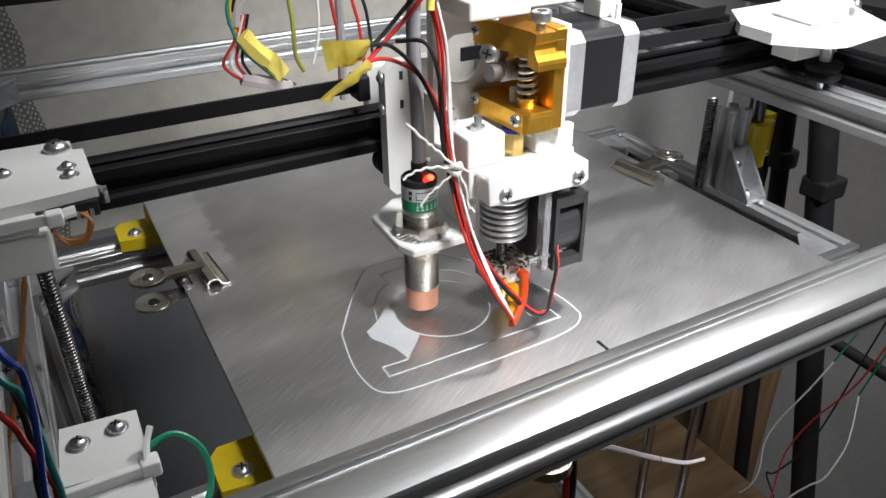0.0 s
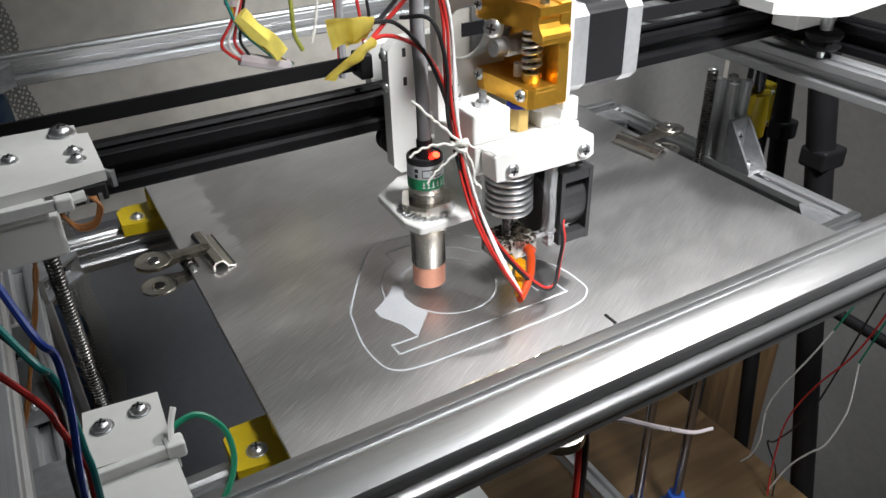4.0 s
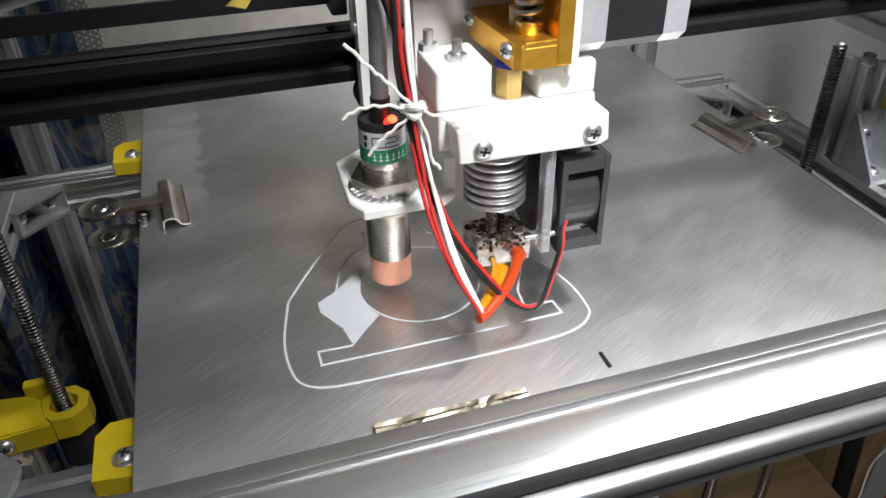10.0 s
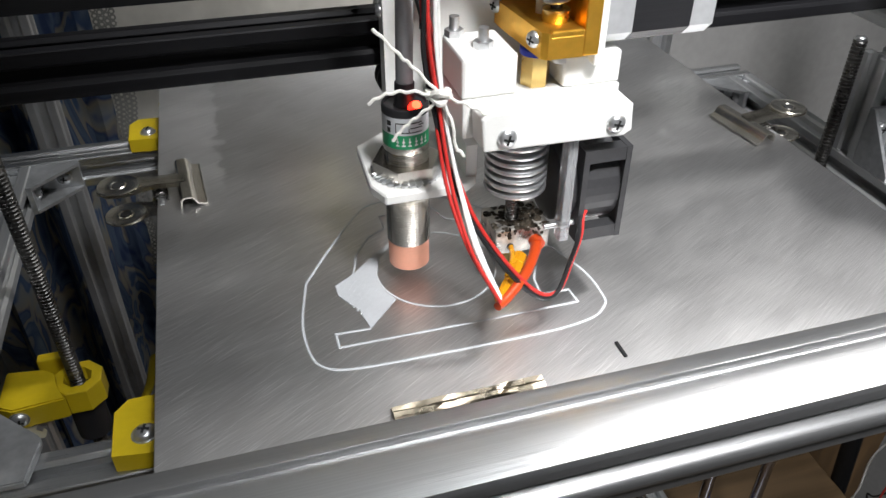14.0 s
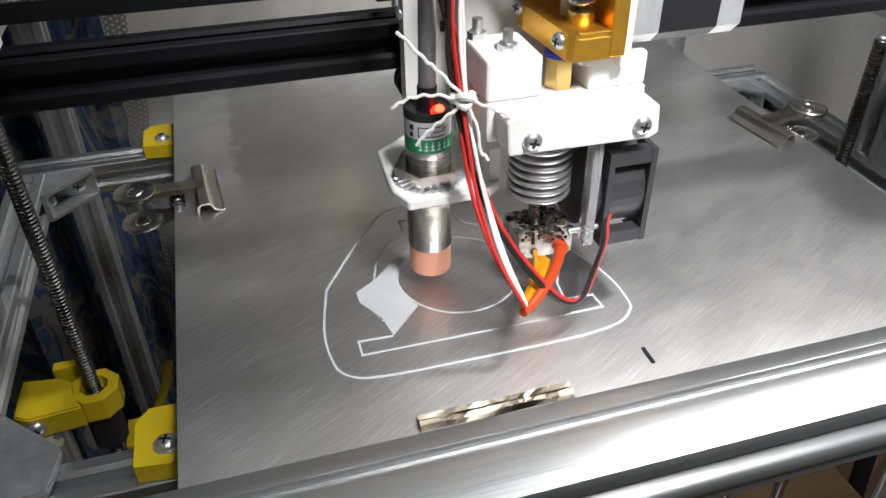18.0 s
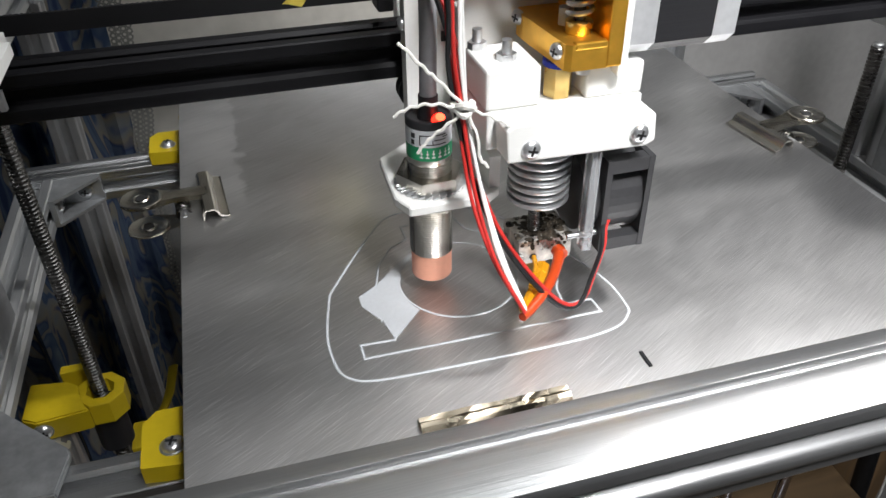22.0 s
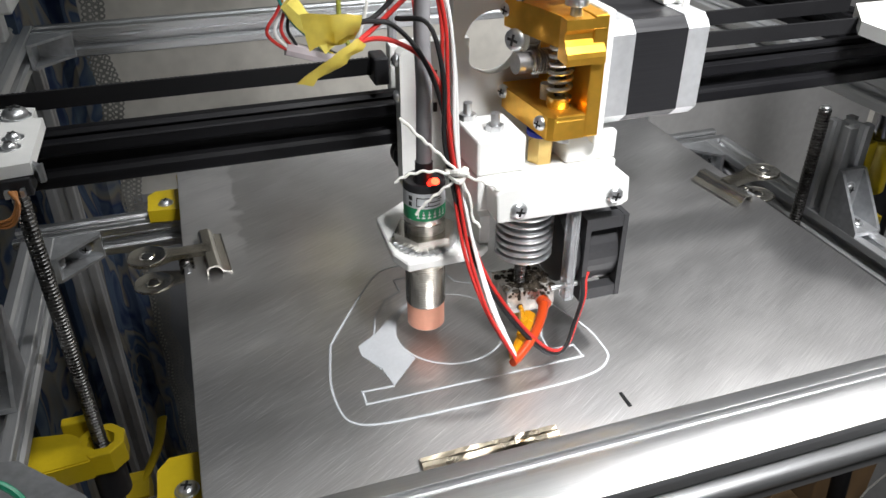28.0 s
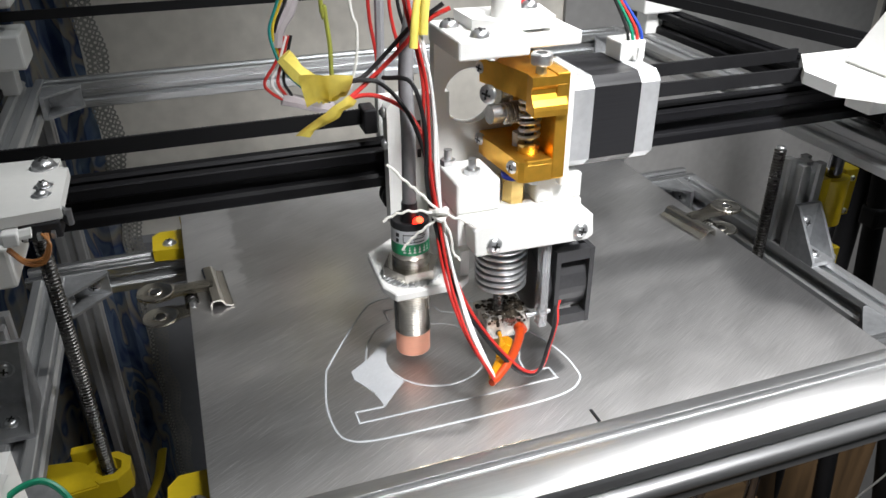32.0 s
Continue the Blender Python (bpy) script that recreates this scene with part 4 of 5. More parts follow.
hp("carriage_plate", holed_plate(B(), 113, 160, 88, 158, 131, 130, 13.5, 58, 64), PRINT, head)
hp("carriage_side_plate", prism(B(), [(94, 60), (98, 55.5), (126, 55.5), (126, 128), (100, 128), (94, 123)], "y", 74, 82), PRINT, head)
hp("carriage_bridge", box(B(), 113.2, 127, 64.2, 73.8, 90, 112, 1), PRINT, head)
hp("carriage_wheel", lathe(B(), (102, 86, 69), (102, 97, 69), [(0, 4), (0.5, 7), (2, 8.5), (4, 8.5), (5.5, 7.4), (7, 8.5), (9, 8.5), (10.5, 7), (11, 4)], 28), RUBBER, head, "black carriage wheel", smooth=True)
hp("lower_web", box(B(), 113, 160, 46, 64, 64, 88, 1), PRINT, head)
for x, z in ((103, 121), (103, 106), (110, 113), (110, 98)):
    # Thin dark slabs paint the shade in the nut slots.
    hp("nut_slot", box(B(), x - 1, x + 1, 73.85, 74.5, z - 2.2, z + 2.2), RECESS_SHADE_INK, head)
for z in (103.5, 120):
    hscrew(head, (94, 78, z), (-1, 0, 0), 2.9, 2.4)
hscrew(head, (112, 74, 104), (0, -1, 0), 2.6, 2.0)
hp("belt_clamp", box(B(), 87, 94, 92, 105, 104, 117, 1), BLACK, head)
hp("back_block", box(B(), 98, 113, 106, 114, 76, 118, 1), PRINT, head)

# hotend clamp: front and back halves, two towers
cf = prism(B(), [(114, 74), (113, 87), (116, 89), (160, 89), (171.5, 86), (172.5, 75), (169, 73)], "y", 5, 17.5)
bmesh.ops.bevel(cf, geom=cf.edges[:], offset=0.9, segments=2, profile=0.5, affect="EDGES")
hp("clamp_front", cf, PRINT, head)
hp("clamp_back", box(B(), 110, 172, 17.7, 46, 73.5, 88.5, 1.0), PRINT, head)
hp("clamp_tower", box(B(), 110, 131, 19, 45, 88.5, 104, 1.2), PRINT, head)
hp("clamp_tower", box(B(), 149, 172, 19, 47, 88.5, 101, 1.2), PRINT, head)
hp("motor_web", box(B(), 158, 162, 14, 58, 98, 152, 0.8), PRINT, head)
hscrew(head, (122.6, 5, 79), (0, -1, 0), 3.7, 2.4)
hscrew(head, (165.2, 5, 79), (0, -1, 0), 3.7, 2.4)
for x, y, z in ((120.6, 28, 104), (114, 42, 104)):
    b = hp("clamp_bolt", cyl(B(), (x, y, z - 2), (x, y, z + 7.5), 1.9, 14), STEEL, head, smooth=True)
    nb = hexagon(B(), (x, y, z), (x, y, z + 2.6), 6.4)
    nb.transform(Matrix.Translation((OX, OY, 0)))
    part("nut", nb, STEEL, b)

# heatsink, throat, heater block, nozzle
rows = [(0, 5)]
for i in range(8):
    z = 3.5 * i + 0.4
    rows += [(z, 8.6), (z + 0.01, 12.3), (z + 0.4, 12.6), (z + 1.5, 12.6), (z + 1.9, 12.3), (z + 1.91, 8.6)]
hs = hp("heatsink", lathe(B(), (135, 25, 45.6), (135, 25, 74), rows, 40), STEEL, head, "turned metal heatsink with ring fins", smooth=True)
hp("heat_break", thread(B(), (134.5, 25, 30), (134.5, 25, 45.8), 2.9, 1.0, 0.35), DARK_STEEL, head)
hbk = hp("heater_block", box(B(), 125, 148.5, 17, 36, 18.0, 29.6, 0.5), STAINED, head, "stained aluminium heater block")
bm = B()
rnd2 = random.Random(3)
for k in range(170):
    x, y = min(147.5, max(126, rnd2.gauss(137, 6))), min(35, max(18, rnd2.gauss(26, 5)))
    w = rnd2.uniform(0.5, 2.0)
    lathe(bm, (x, y, 29.4), (x, y, 31), [(0, w), (0.25, w * 0.9), (0.5 * rnd2.uniform(0.5, 1.2), w * 0.5), (0.7, 0.2)], 9)
for k in range(26):
    x, z = rnd2.uniform(126, 147.5), 29.5 - abs(rnd2.gauss(0, 2.6))
    w = rnd2.uniform(0.4, 1.1)
    lathe(bm, (x, 17.1, z), (x, 16, z), [(0, w), (0.2, w * 0.9), (0.35, w * 0.4)], 8)
tagged(hp("burnt_crust", bm, SOOT, head, "black burnt plastic crust"), label="black burnt plastic crust", kind="stuff")
hp("grub_screw", cyl(B(), (131.5, 16.7, 21.5), (131.5, 17.3, 21.5), 1.5, 12), RECESS_SHADE_INK, head)
hp("nozzle", lathe(B(), (136, 26, 18.3), (136, 26, 0), [(0, 4.4), (9, 4.4), (9.2, 3.4), (14, 3.0), (17.5, 0.6)], 16), BRASS, head, smooth=True)
hp("heater_cartridge", cyl(B(), (142.5, 13.5, 22.5), (142.5, 30, 22.5), 3.0, 16), ORANGE_SLEEVE, head, smooth=True)
hp("sleeved_lead", sweep(B(), [(142.5, 16, 22.5), (139, 9, 22), (130, -3, 21), (119, -13, 20), (114, -17, 20.5)], lambda f: 2.5 - 0.8 * f, 10, 6), ORANGE_SLEEVE, head, smooth=True)
hp("amber_tape_wrap", sweep(B(), [(134, 11, 20), (129, 3, 19), (122, -5, 19), (116, -13, 20)], lambda f: 2.7 - 0.9 * f, 8, 5, 1.3), AMBER, head, "amber heat-proof tape")
hp("sensor_lead", sweep(B(), [(132, 18, 21.5), (130, 10, 21), (124, 0, 20)], 1.1, 8, 5), AMBER, head, smooth=True)

# fan and its acrylic arm
fan = hp("fan_frame", holed_plate(B(), -21, 21, -21, 21, 0, 0, 18.6, 0, 2.2), FAN, head)
me = fan.data
bm = B()
for y0, y1 in ((0, 2.4), (17.6, 20)):
    holed_plate(bm, -21, 21, -21, 21, 0, 0, 18.6, y0, y1)
cylr = 36
for y0, y1, r0 in ((2.4, 17.6, 19.2),):
    a = [[bm.verts.new((r * math.cos(2 * math.pi * i / cylr), y, r * math.sin(2 * math.pi * i / cylr))) for i in range(cylr)] for r, y in ((18.6, y0), (18.6, y1), (20.2, y1), (20.2, y0))]
    for p, q in zip(a, a[1:]):
        for i in range(cylr):
            bm.faces.new((p[i], p[(i + 1) % cylr], q[(i + 1) % cylr], q[i]))
for x in (-18, 18):
    for z in (-18, 18):
        box(bm, x - 2.8, x + 2.8, 2.4, 17.6, z - 2.8, z + 2.8, 0)
bm.transform(Matrix.Translation((157, 30.5, 44.5)) @ pose(0, 0, 0, 0, 0, -90))
bm.transform(Matrix.Translation((OX, OY, 0)))
bm.transform(Matrix.Scale(K, 4))
bmesh.ops.recalc_face_normals(bm, faces=bm.faces[:])
bm.to_mesh(me)
bm.free()
bm = cyl(B(), (0, 1.5, 0), (0, 17, 0), 11, 24)
bm.transform(Matrix.Translation((OX + 157, OY + 30.5, 44.5)) @ pose(0, 0, 0, 0, 0, -90))
part("fan_hub", bm, FAN, fan, smooth=True)
for k in range(7):
    q = box(B(), 10.5, 18, 8, 9.2, -7, 7, 0)
    q.transform(Matrix.Translation((OX + 157, OY + 30.5, 44.5)) @ pose(0, 0, 0, 0, 0, -90) @ pose(0, 0, 0, 0, 360 * k / 7, 0) @ pose(0, 0, 0, 38, 0, 0))
    part("fan_blade", q, FAN, fan)
hp("acrylic_arm", box(B(), 149.5, 153.5, 9, 15, 25.5, 74, 0.4), CLEAR, head, "clear acrylic fan arm")
hp("fan_duct", lathe(B(), (150, 30.5, 44.5), (157, 30.5, 44.5), [(0, 16.5), (0.4, 18.4), (6.9, 18.6)], 36), FAN, head, smooth=True)
hp("arm_bolt", cyl(B(), (144, 13, 31.5), (161, 13, 31.5), 1.2, 10), STEEL, head, smooth=True)

# proximity sensor
SX, SY = 93.4, 37.5
sb = hp("sensor_barrel", thread(B(), (SX, SY, 20.5), (SX, SY, 63.5), 9.0, 1.0, 0.32, 36), CHROME, head, "fine-threaded nickel sensor barrel")
hp("sensor_cap", lathe(B(), (SX, SY, 8.1), (SX, SY, 21), [(0, 8.0), (0.4, 8.6), (12.8, 8.6)], 36), PINK, head, "salmon plastic sensor tip", smooth=True)
hp("sensor_neck", lathe(B(), (SX, SY, 63.3), (SX, SY, 67), [(0, 8.7), (0.5, 8.9), (3.3, 8.9)], 36), CHROME, head, smooth=True)
gl = hp("green_label", cyl(B(), (SX, SY, 66.4), (SX, SY, 72.2), 9.0, 40), GREEN_LABEL, head, "green label band", smooth=True)
wl = hp("white_label", cyl(B(), (SX, SY, 72.2), (SX, SY, 79.2), 8.98, 40), WHITE_LABEL, head, "white label band with a wiring diagram", smooth=True)
hp("sensor_top", lathe(B(), (SX, SY, 79.2), (SX, SY, 86), [(0, 9.02), (2.6, 9.02), (3.2, 8.6), (3.3, 8.2), (2.2, 7.8), (1.9, 4.4), (3.0, 4.0), (6.5, 3.7)], 36), BLACK, head, smooth=True)


def label_bar(a0, a1, z0, z1, mat, parent, r=9.03):
    bm = B()
    n = max(2, int((a1 - a0) / 5))
    e = [[bm.verts.new((SX + OX + rr * math.cos(radians(a0 + (a1 - a0) * i / n)), SY + OY + rr * math.sin(radians(a0 + (a1 - a0) * i / n)), z)) for rr, z in ((r, z0), (r, z1), (r + 0.06, z1), (r + 0.06, z0))] for i in range(n + 1)]
    for p, q in zip(e, e[1:]):
        for k in range(4):
            bm.faces.new((p[k], p[(k + 1) % 4], q[(k + 1) % 4], q[k]))
    bm.faces.new(e[0]), bm.faces.new(e[-1])
    part("label_mark", bm, mat, parent)


for a in (-128, -113, -98, -82, -66, -52):
    label_bar(a, a + 9, 67.7, 68.3, WIRE_WHITE, gl)
    label_bar(a + 1, a + 8, 69.3, 69.8, WIRE_WHITE, gl)
    label_bar(a + 3.5, a + 5.5, 67.7, 71.1, WIRE_WHITE, gl)
for a0, a1, z0, z1 in ((-152, -140, 75.8, 77.8), (-152, -142, 73, 75), (-128, -60, 77.0, 77.4), (-128, -60, 73.2, 73.6), (-128, -126, 73.2, 77.4), (-96, -94, 73.2, 75.2), (-92, -60, 75.0, 75.4), (-70, -55, 76.0, 76.4)):
    label_bar(a0, a1, z0, z1, RECESS_SHADE_INK, wl)
led = lathe(B(), (SX + 2.6, SY - 4.6, 80.6), (SX + 2.8, SY - 5.0, 84), [(0, 2.6), (1.2, 2.7), (2.4, 1.9), (3.0, 0.5)], 18)
dome = hp("indicator_led", led, LED_RED, head, "glowing red indicator", smooth=True)
hp("led_core", lathe(B(), (SX + 2.9, SY - 6.2, 83.0), (SX + 3.0, SY - 6.8, 84.4), [(0, 1.7), (0.7, 1.8), (1.3, 1.2), (1.6, 0.2)], 14), LED_CORE, dome, "bright red light", smooth=True)
hp("sensor_nut", hexagon(B(), (SX, SY, 53.8), (SX, SY, 58.6), 24, 0.3), CHROME, head)
bm = B()
for k in range(30):
    q = box(B(), 11.2, 14.4, -1.5, 1.5, -0.5, 0.5, 0.25)
    q.transform(Matrix.Translation((SX, SY, 53.2)) @ pose(0, 0, 0, 0, 0, 12 * k) @ pose(0, 0, 0, 26, 0, 14))
    me2 = bpy.data.meshes.new("tmp")
    q.to_mesh(me2)
    q.free()
    bm.from_mesh(me2)
    bpy.data.meshes.remove(me2)
lathe(bm, (SX, SY, 52.5), (SX, SY, 53.7), [(0, 9.2), (0.01, 11.4), (1.0, 11.4), (1.01, 9.2)], 30)
hp("tooth_washer", bm, STEEL, head, "toothed steel lock washer")
hp("lower_nut", hexagon(B(), (SX, SY, 43.4), (SX, SY, 47.9), 21, 0.1), CHROME, head)
br = prism(B(), [(78, 63), (77, 30), (81, 20.5), (113, 21), (119, 26), (119, 62), (100, 80)], "z", 48, 52.3)
bmesh.ops.bevel(br, geom=br.edges[:], offset=0.6, segments=1, affect="EDGES")
hp("sensor_bracket", br, PRINT, head)
hp("bracket_rib", prism(B(), [(26, 52.3), (26, 66), (60, 74), (73, 74), (73, 52.3)], "x", 114.5, 119), PRINT, head)

# gold extruder
ge = hp("extruder_frame", box(B(), 152.5, 158.5, 12.5, 58, 103, 151, 0.5), GOLD, head, "gold anodised extruder frame")
hp("extruder_arm", prism(B(), [(137, 14.5), (139, 12.5), (152.4, 12.5), (152.4, 57.5), (136, 57.5), (134, 54), (134, 48)], "z", 103, 112.5), GOLD, head, "gold anodised extruder arm")
hp("arm_ledge", box(B(), 140, 152.3, 12.2, 15.5, 110.5, 113.2, 0.6), GOLD, head)
lev = hp("extruder_lever", prism(B(), [(141, 18), (152.2, 18), (152.2, 57.5), (135, 57.5), (133, 52)], "z", 138.5, 150.5), GOLD, head, "gold anodised extruder lever")
nose = [(18.2, 150.5), (12.6, 150), (12.2, 146.4), (13.6, 144.6), (13.4, 142.6), (12.2, 140.4), (10.4, 138), (9.8, 136.2), (9.9, 133.6), (18.2, 134.4)]
hp("lever_nose", prism(B(), nose, "x", 141, 157), GOLD, head, smooth=False)
hp("pressure_spring", helix(B(), (146.5, 25, 118.5), (146.5, 25, 138.5), 4.3, 0.95, 6, 16, 8), STEEL, head, smooth=True)
hp("spring_core", cyl(B(), (146.5, 25, 112), (146.5, 25, 139), 2.2, 14), DARK_STEEL, head, smooth=True)
hp("spring_seat", lathe(B(), (146.5, 25, 112.5), (146.5, 25, 118.5), [(0, 4.8), (0.3, 5), (4.2, 5), (4.6, 4.4)], 24), BRASS, head, smooth=True)
tb = hp("tension_bolt", lathe(B(), (147, 17.5, 150), (147, 17.5, 164), [(0, 2.3), (4.2, 2.3), (4.21, 4.3), (4.6, 4.6), (8.6, 4.6), (9.1, 4.1)], 24), STEEL, head, smooth=True)
# Dark hexagon on the bolt head paints the socket's inner shade.
hp("hex_socket", hexagon(B(), (147, 17.5, 158.6), (147, 17.5, 159.25), 4.4), RECESS_SHADE_INK, tb)
hp("drive_gear", thread(B(), (139, 38, 127), (151, 38, 127), 5.2, 1.2, 0.6, 22), STEEL, head)
hp("gear_tip", cyl(B(), (132, 37, 127.4), (139, 38, 127), 4.2, 18), STEEL, head, smooth=True)
hp("idler_bearing", lathe(B(), (137, 42, 137), (143, 42, 137), [(0, 3), (0.2, 6.2), (4.8, 6.2), (5, 3)], 24), CHROME, head, smooth=True)
hp("filament_guide", cyl(B(), (145, 34, 112.5), (145, 34, 119), 2.4, 14), WIRE_WHITE, head, smooth=True)
hp("brass_fitting", hexagon(B(), (141, 27, 88.5), (141, 27, 100), 9.5, 0.2), BRASS, head)
hp("blue_collet", lathe(B(), (141, 27, 100), (141, 27, 104), [(0, 5.0), (0.4, 6.2), (2.4, 6.2), (2.9, 4.6)], 22), BLUE_RING, head, smooth=True)
hp("under_bolt", lathe(B(), (149, 23, 103), (149, 23, 97), [(0, 3.6), (0.4, 3.8), (5, 3.8), (5.4, 3.2)], 20), STEEL, head, smooth=True)
hscrew(head, (131, 36, 137.5), (-0.8, -0.6, 0.1), 4.4, 2.2, name="idler_bolt")
for y, z in ((19, 108.6), (52, 110.5), (52, 145)):
    hscrew(head, (136.3 if y < 30 else 134, y, z), (-1, -0.5, 0), 3.1, 2.2)


def chamfered(y0, y1, z0, z1, c):
    return [(y0 + c, z0), (y1 - c, z0), (y1, z0 + c), (y1, z1 - c), (y1 - c, z1), (y0 + c, z1), (y0, z1 - c), (y0, z0 + c)]


MOT = material("black_motor_lamination", (0.02, 0.02, 0.022), 0.4, 0.2, 0.2, 120, 0.1, 20, 0.08, (0.2, 2, 20))
FLG = material("cast_motor_end", (0.60, 0.61, 0.62), 0.42, 0.6, 0.06, 300, 0.06, 40, 0.08)
hp("motor_flange", prism(B(), chamfered(17.5, 59.5, 103.5, 145.5, 4.5), "x", 162, 173.5), FLG, head, "silver motor end cap")
hp("motor_body", prism(B(), chamfered(17.7, 59.3, 103.7, 145.3, 4.0), "x", 173.5, 197), MOT, head, "black motor body")
rear = hp("motor_end_cap", prism(B(), chamfered(17.5, 59.5, 103.5, 145.5, 4.5), "x", 197, 206.5), FLG, head, "silver motor end cap")
for y in (22, 55):
    for z in (108, 141):
        hscrew(head, (206.5, y, z), (1, 0, 0), 2.8, 1.8)
hp("motor_socket", box(B(), 196, 209, 36, 50, 145.6, 154.5, 0.8), PRINT, head)
hp("socket_pin", cyl(B(), (203, 31, 145), (203, 31, 153), 1.5, 12), WIRE_WHITE, head, smooth=True)

# top plate with filament tube
hp("top_plate", box(B(), 111, 143, 20, 60, 157.5, 166, 1), PRINT, head)
hp("top_plate_wing", box(B(), 143, 170, 26, 56, 158.5, 164.5, 1), PRINT, head)
hp("top_cover", prism(B(), [(122, 34), (130, 27), (158, 29), (162, 54), (122, 57)], "z", 166.1, 171), PRINT, head)
hp("tube_socket", lathe(B(), (138, 36, 170.5), (138, 36, 182), [(0, 6.5), (8.5, 6.2), (9, 5.6), (9.1, 3.2)], 24), PRINT, head, smooth=True)
hp("filament_tube", sweep(B(), [(138, 36, 178), (138, 36, 205), (139, 40, 250), (145, 56, 310)], 3.0, 14, 5), WIRE_WHITE, head, smooth=True)
for p in ((116, 46, 166), (122, 25, 166), (154, 48, 171)):
    hscrew(head, p, (0, 0, 1), 4.2, 3.2)
hscrew(head, (128, 26, 157.4), (0, 0, -1), 3.0, 2.2)


# ---- cables ----
def cable(t, name, pts, r, mat, steps=6, seg=8):
    return part(name, sweep(B(), [(x + OX, y + OY, z) for x, y, z in pts], r, seg, steps), mat, t, smooth=True)


gc = thing("sensor_cable", SX + OX, SY + OY, 86, "thick grey sensor cable rising from the proximity sensor", "cable")
cable(gc, "grey_sheath", [(93.4, 37.5, 85), (93.8, 38, 100), (95, 41, 122), (95, 43, 142), (96.5, 45, 160), (100, 50, 180), (98, 80, 230), (90, 120, 320)], 3.3, GREY_CABLE, 7, 14)
cable(gc, "strain_relief", [(93.4, 37.5, 81), (93.4, 37.5, 86), (93.5, 37.7, 90)], 3.8, BLACK, 5, 14)

hw = thing("hotend_wires", 105 + OX, OY, 20, "red, white and black hotend wires tied with string", "wires")
trunk = [(115, -16, 23), (107, -8, 42), (103, 4, 60), (101, 12, 78), (100.5, 17, 94), (99, 19, 112), (98, 20, 132), (97, 20, 150), (95, 22, 166), (93, 26, 182), (90, 40, 220), (84, 70, 300)]
for k, (mat, nm, dx, dy) in enumerate(((RED, "red_wire", -2.6, 0.6), (RED, "red_wire", -1.0, -1.2), (WIRE_WHITE, "white_wire", 2.2, -0.8), (WIRE_WHITE, "white_wire", 3.4, 0.8))):
    pts = [(x + 0.72 * dx * min(1, 0.35 + z / 120) + 0.7 * math.sin(z * 0.09 + k), y + dy + 0.7 * math.cos(z * 0.07 + 2 * k), z) for x, y, z in trunk]
    cable(hw, nm, pts, 0.74, mat)
fanw = [(162, 13, 36.5), (158.5, 9, 35.3), (156, 4, 30), (151, 0, 20), (144, -6, 12.5), (135, -8, 14), (123, -5, 27), (111, 3, 46), (104, 11, 66), (100, 16, 86), (97, 19, 108), (97, 19, 130), (93, 24, 150), (84, 36, 150)]
cable(hw, "black_wire", [(x - 1, y - 0.6, z) for x, y, z in fanw], 0.95, WIRE_BLACK)
cable(hw, "red_wire", [(x + 0.6, y + 0.5, z + 0.4) for x, y, z in fanw[:9]], 0.9, RED)
cable(hw, "red_wire", [(68, 34, 143), (76, 38, 142.5), (84, 39, 140), (93, 36, 134), (99, 30, 122), (101, 20, 102), (101, 14, 80)], 0.95, RED)
cable(hw, "black_wire", [(67, 34, 150), (74, 38, 149), (82, 39, 147), (90, 36, 139), (96, 30, 126), (100, 21, 104)], 0.95, WIRE_BLACK)
cable(hw, "black_wire", [(67, 34, 150), (76, 40, 150), (88, 41, 160), (96, 40, 168), (103, 38, 173), (110, 36, 178)], 1.0, WIRE_BLACK)
cable(hw, "red_wire", [(68, 34, 143), (77, 40, 147), (88, 40, 156), (97, 39, 165), (105, 38, 172), (113, 36, 176)], 1.0, RED)
for dx, dz in ((0, 5), (4.2, 10)):
    cable(hw, "yellow_sleeve", [(92 + dx, 20, 160 + dz), (93.5 + dx, 22, 170 + dz), (96.5 + dx, 26, 181 + dz)], 1.75, TAPE, 4, 10)

tie = thing("string_tie", 101 + OX, 17 + OY, 90, "white cotton string knotted round the wires", "string")
part("knot", sweep(B(), [(x + OX, y + OY, z) for x, y, z in ((97, 17, 93), (100, 11.5, 96), (104, 15, 93), (102, 21, 92), (97, 18, 95), (100, 12, 92), (104, 16, 95))], 1.5, 8, 6), STRING, tie, smooth=True)
for pts in ([(100, 14, 95), (92, 17, 104), (87, 18, 109), (79, 20, 118)], [(100, 14, 94), (90, 16, 96), (82, 18, 95), (76, 19, 92)], [(100, 13, 93), (93, 15, 87), (88, 17, 82), (84, 18, 77)], [(101, 13, 93), (104, 10, 84), (105, 10, 76), (108, 9, 72)], [(102, 13, 94), (110, 9, 91), (116, 6, 88)]):
    path = glide(pts, 6)
    cable(tie, "string_end", [(p.x, p.y, p.z + 0.4 * math.sin(i * 1.7)) for i, p in enumerate(path)], 0.62, STRING, 2, 6)


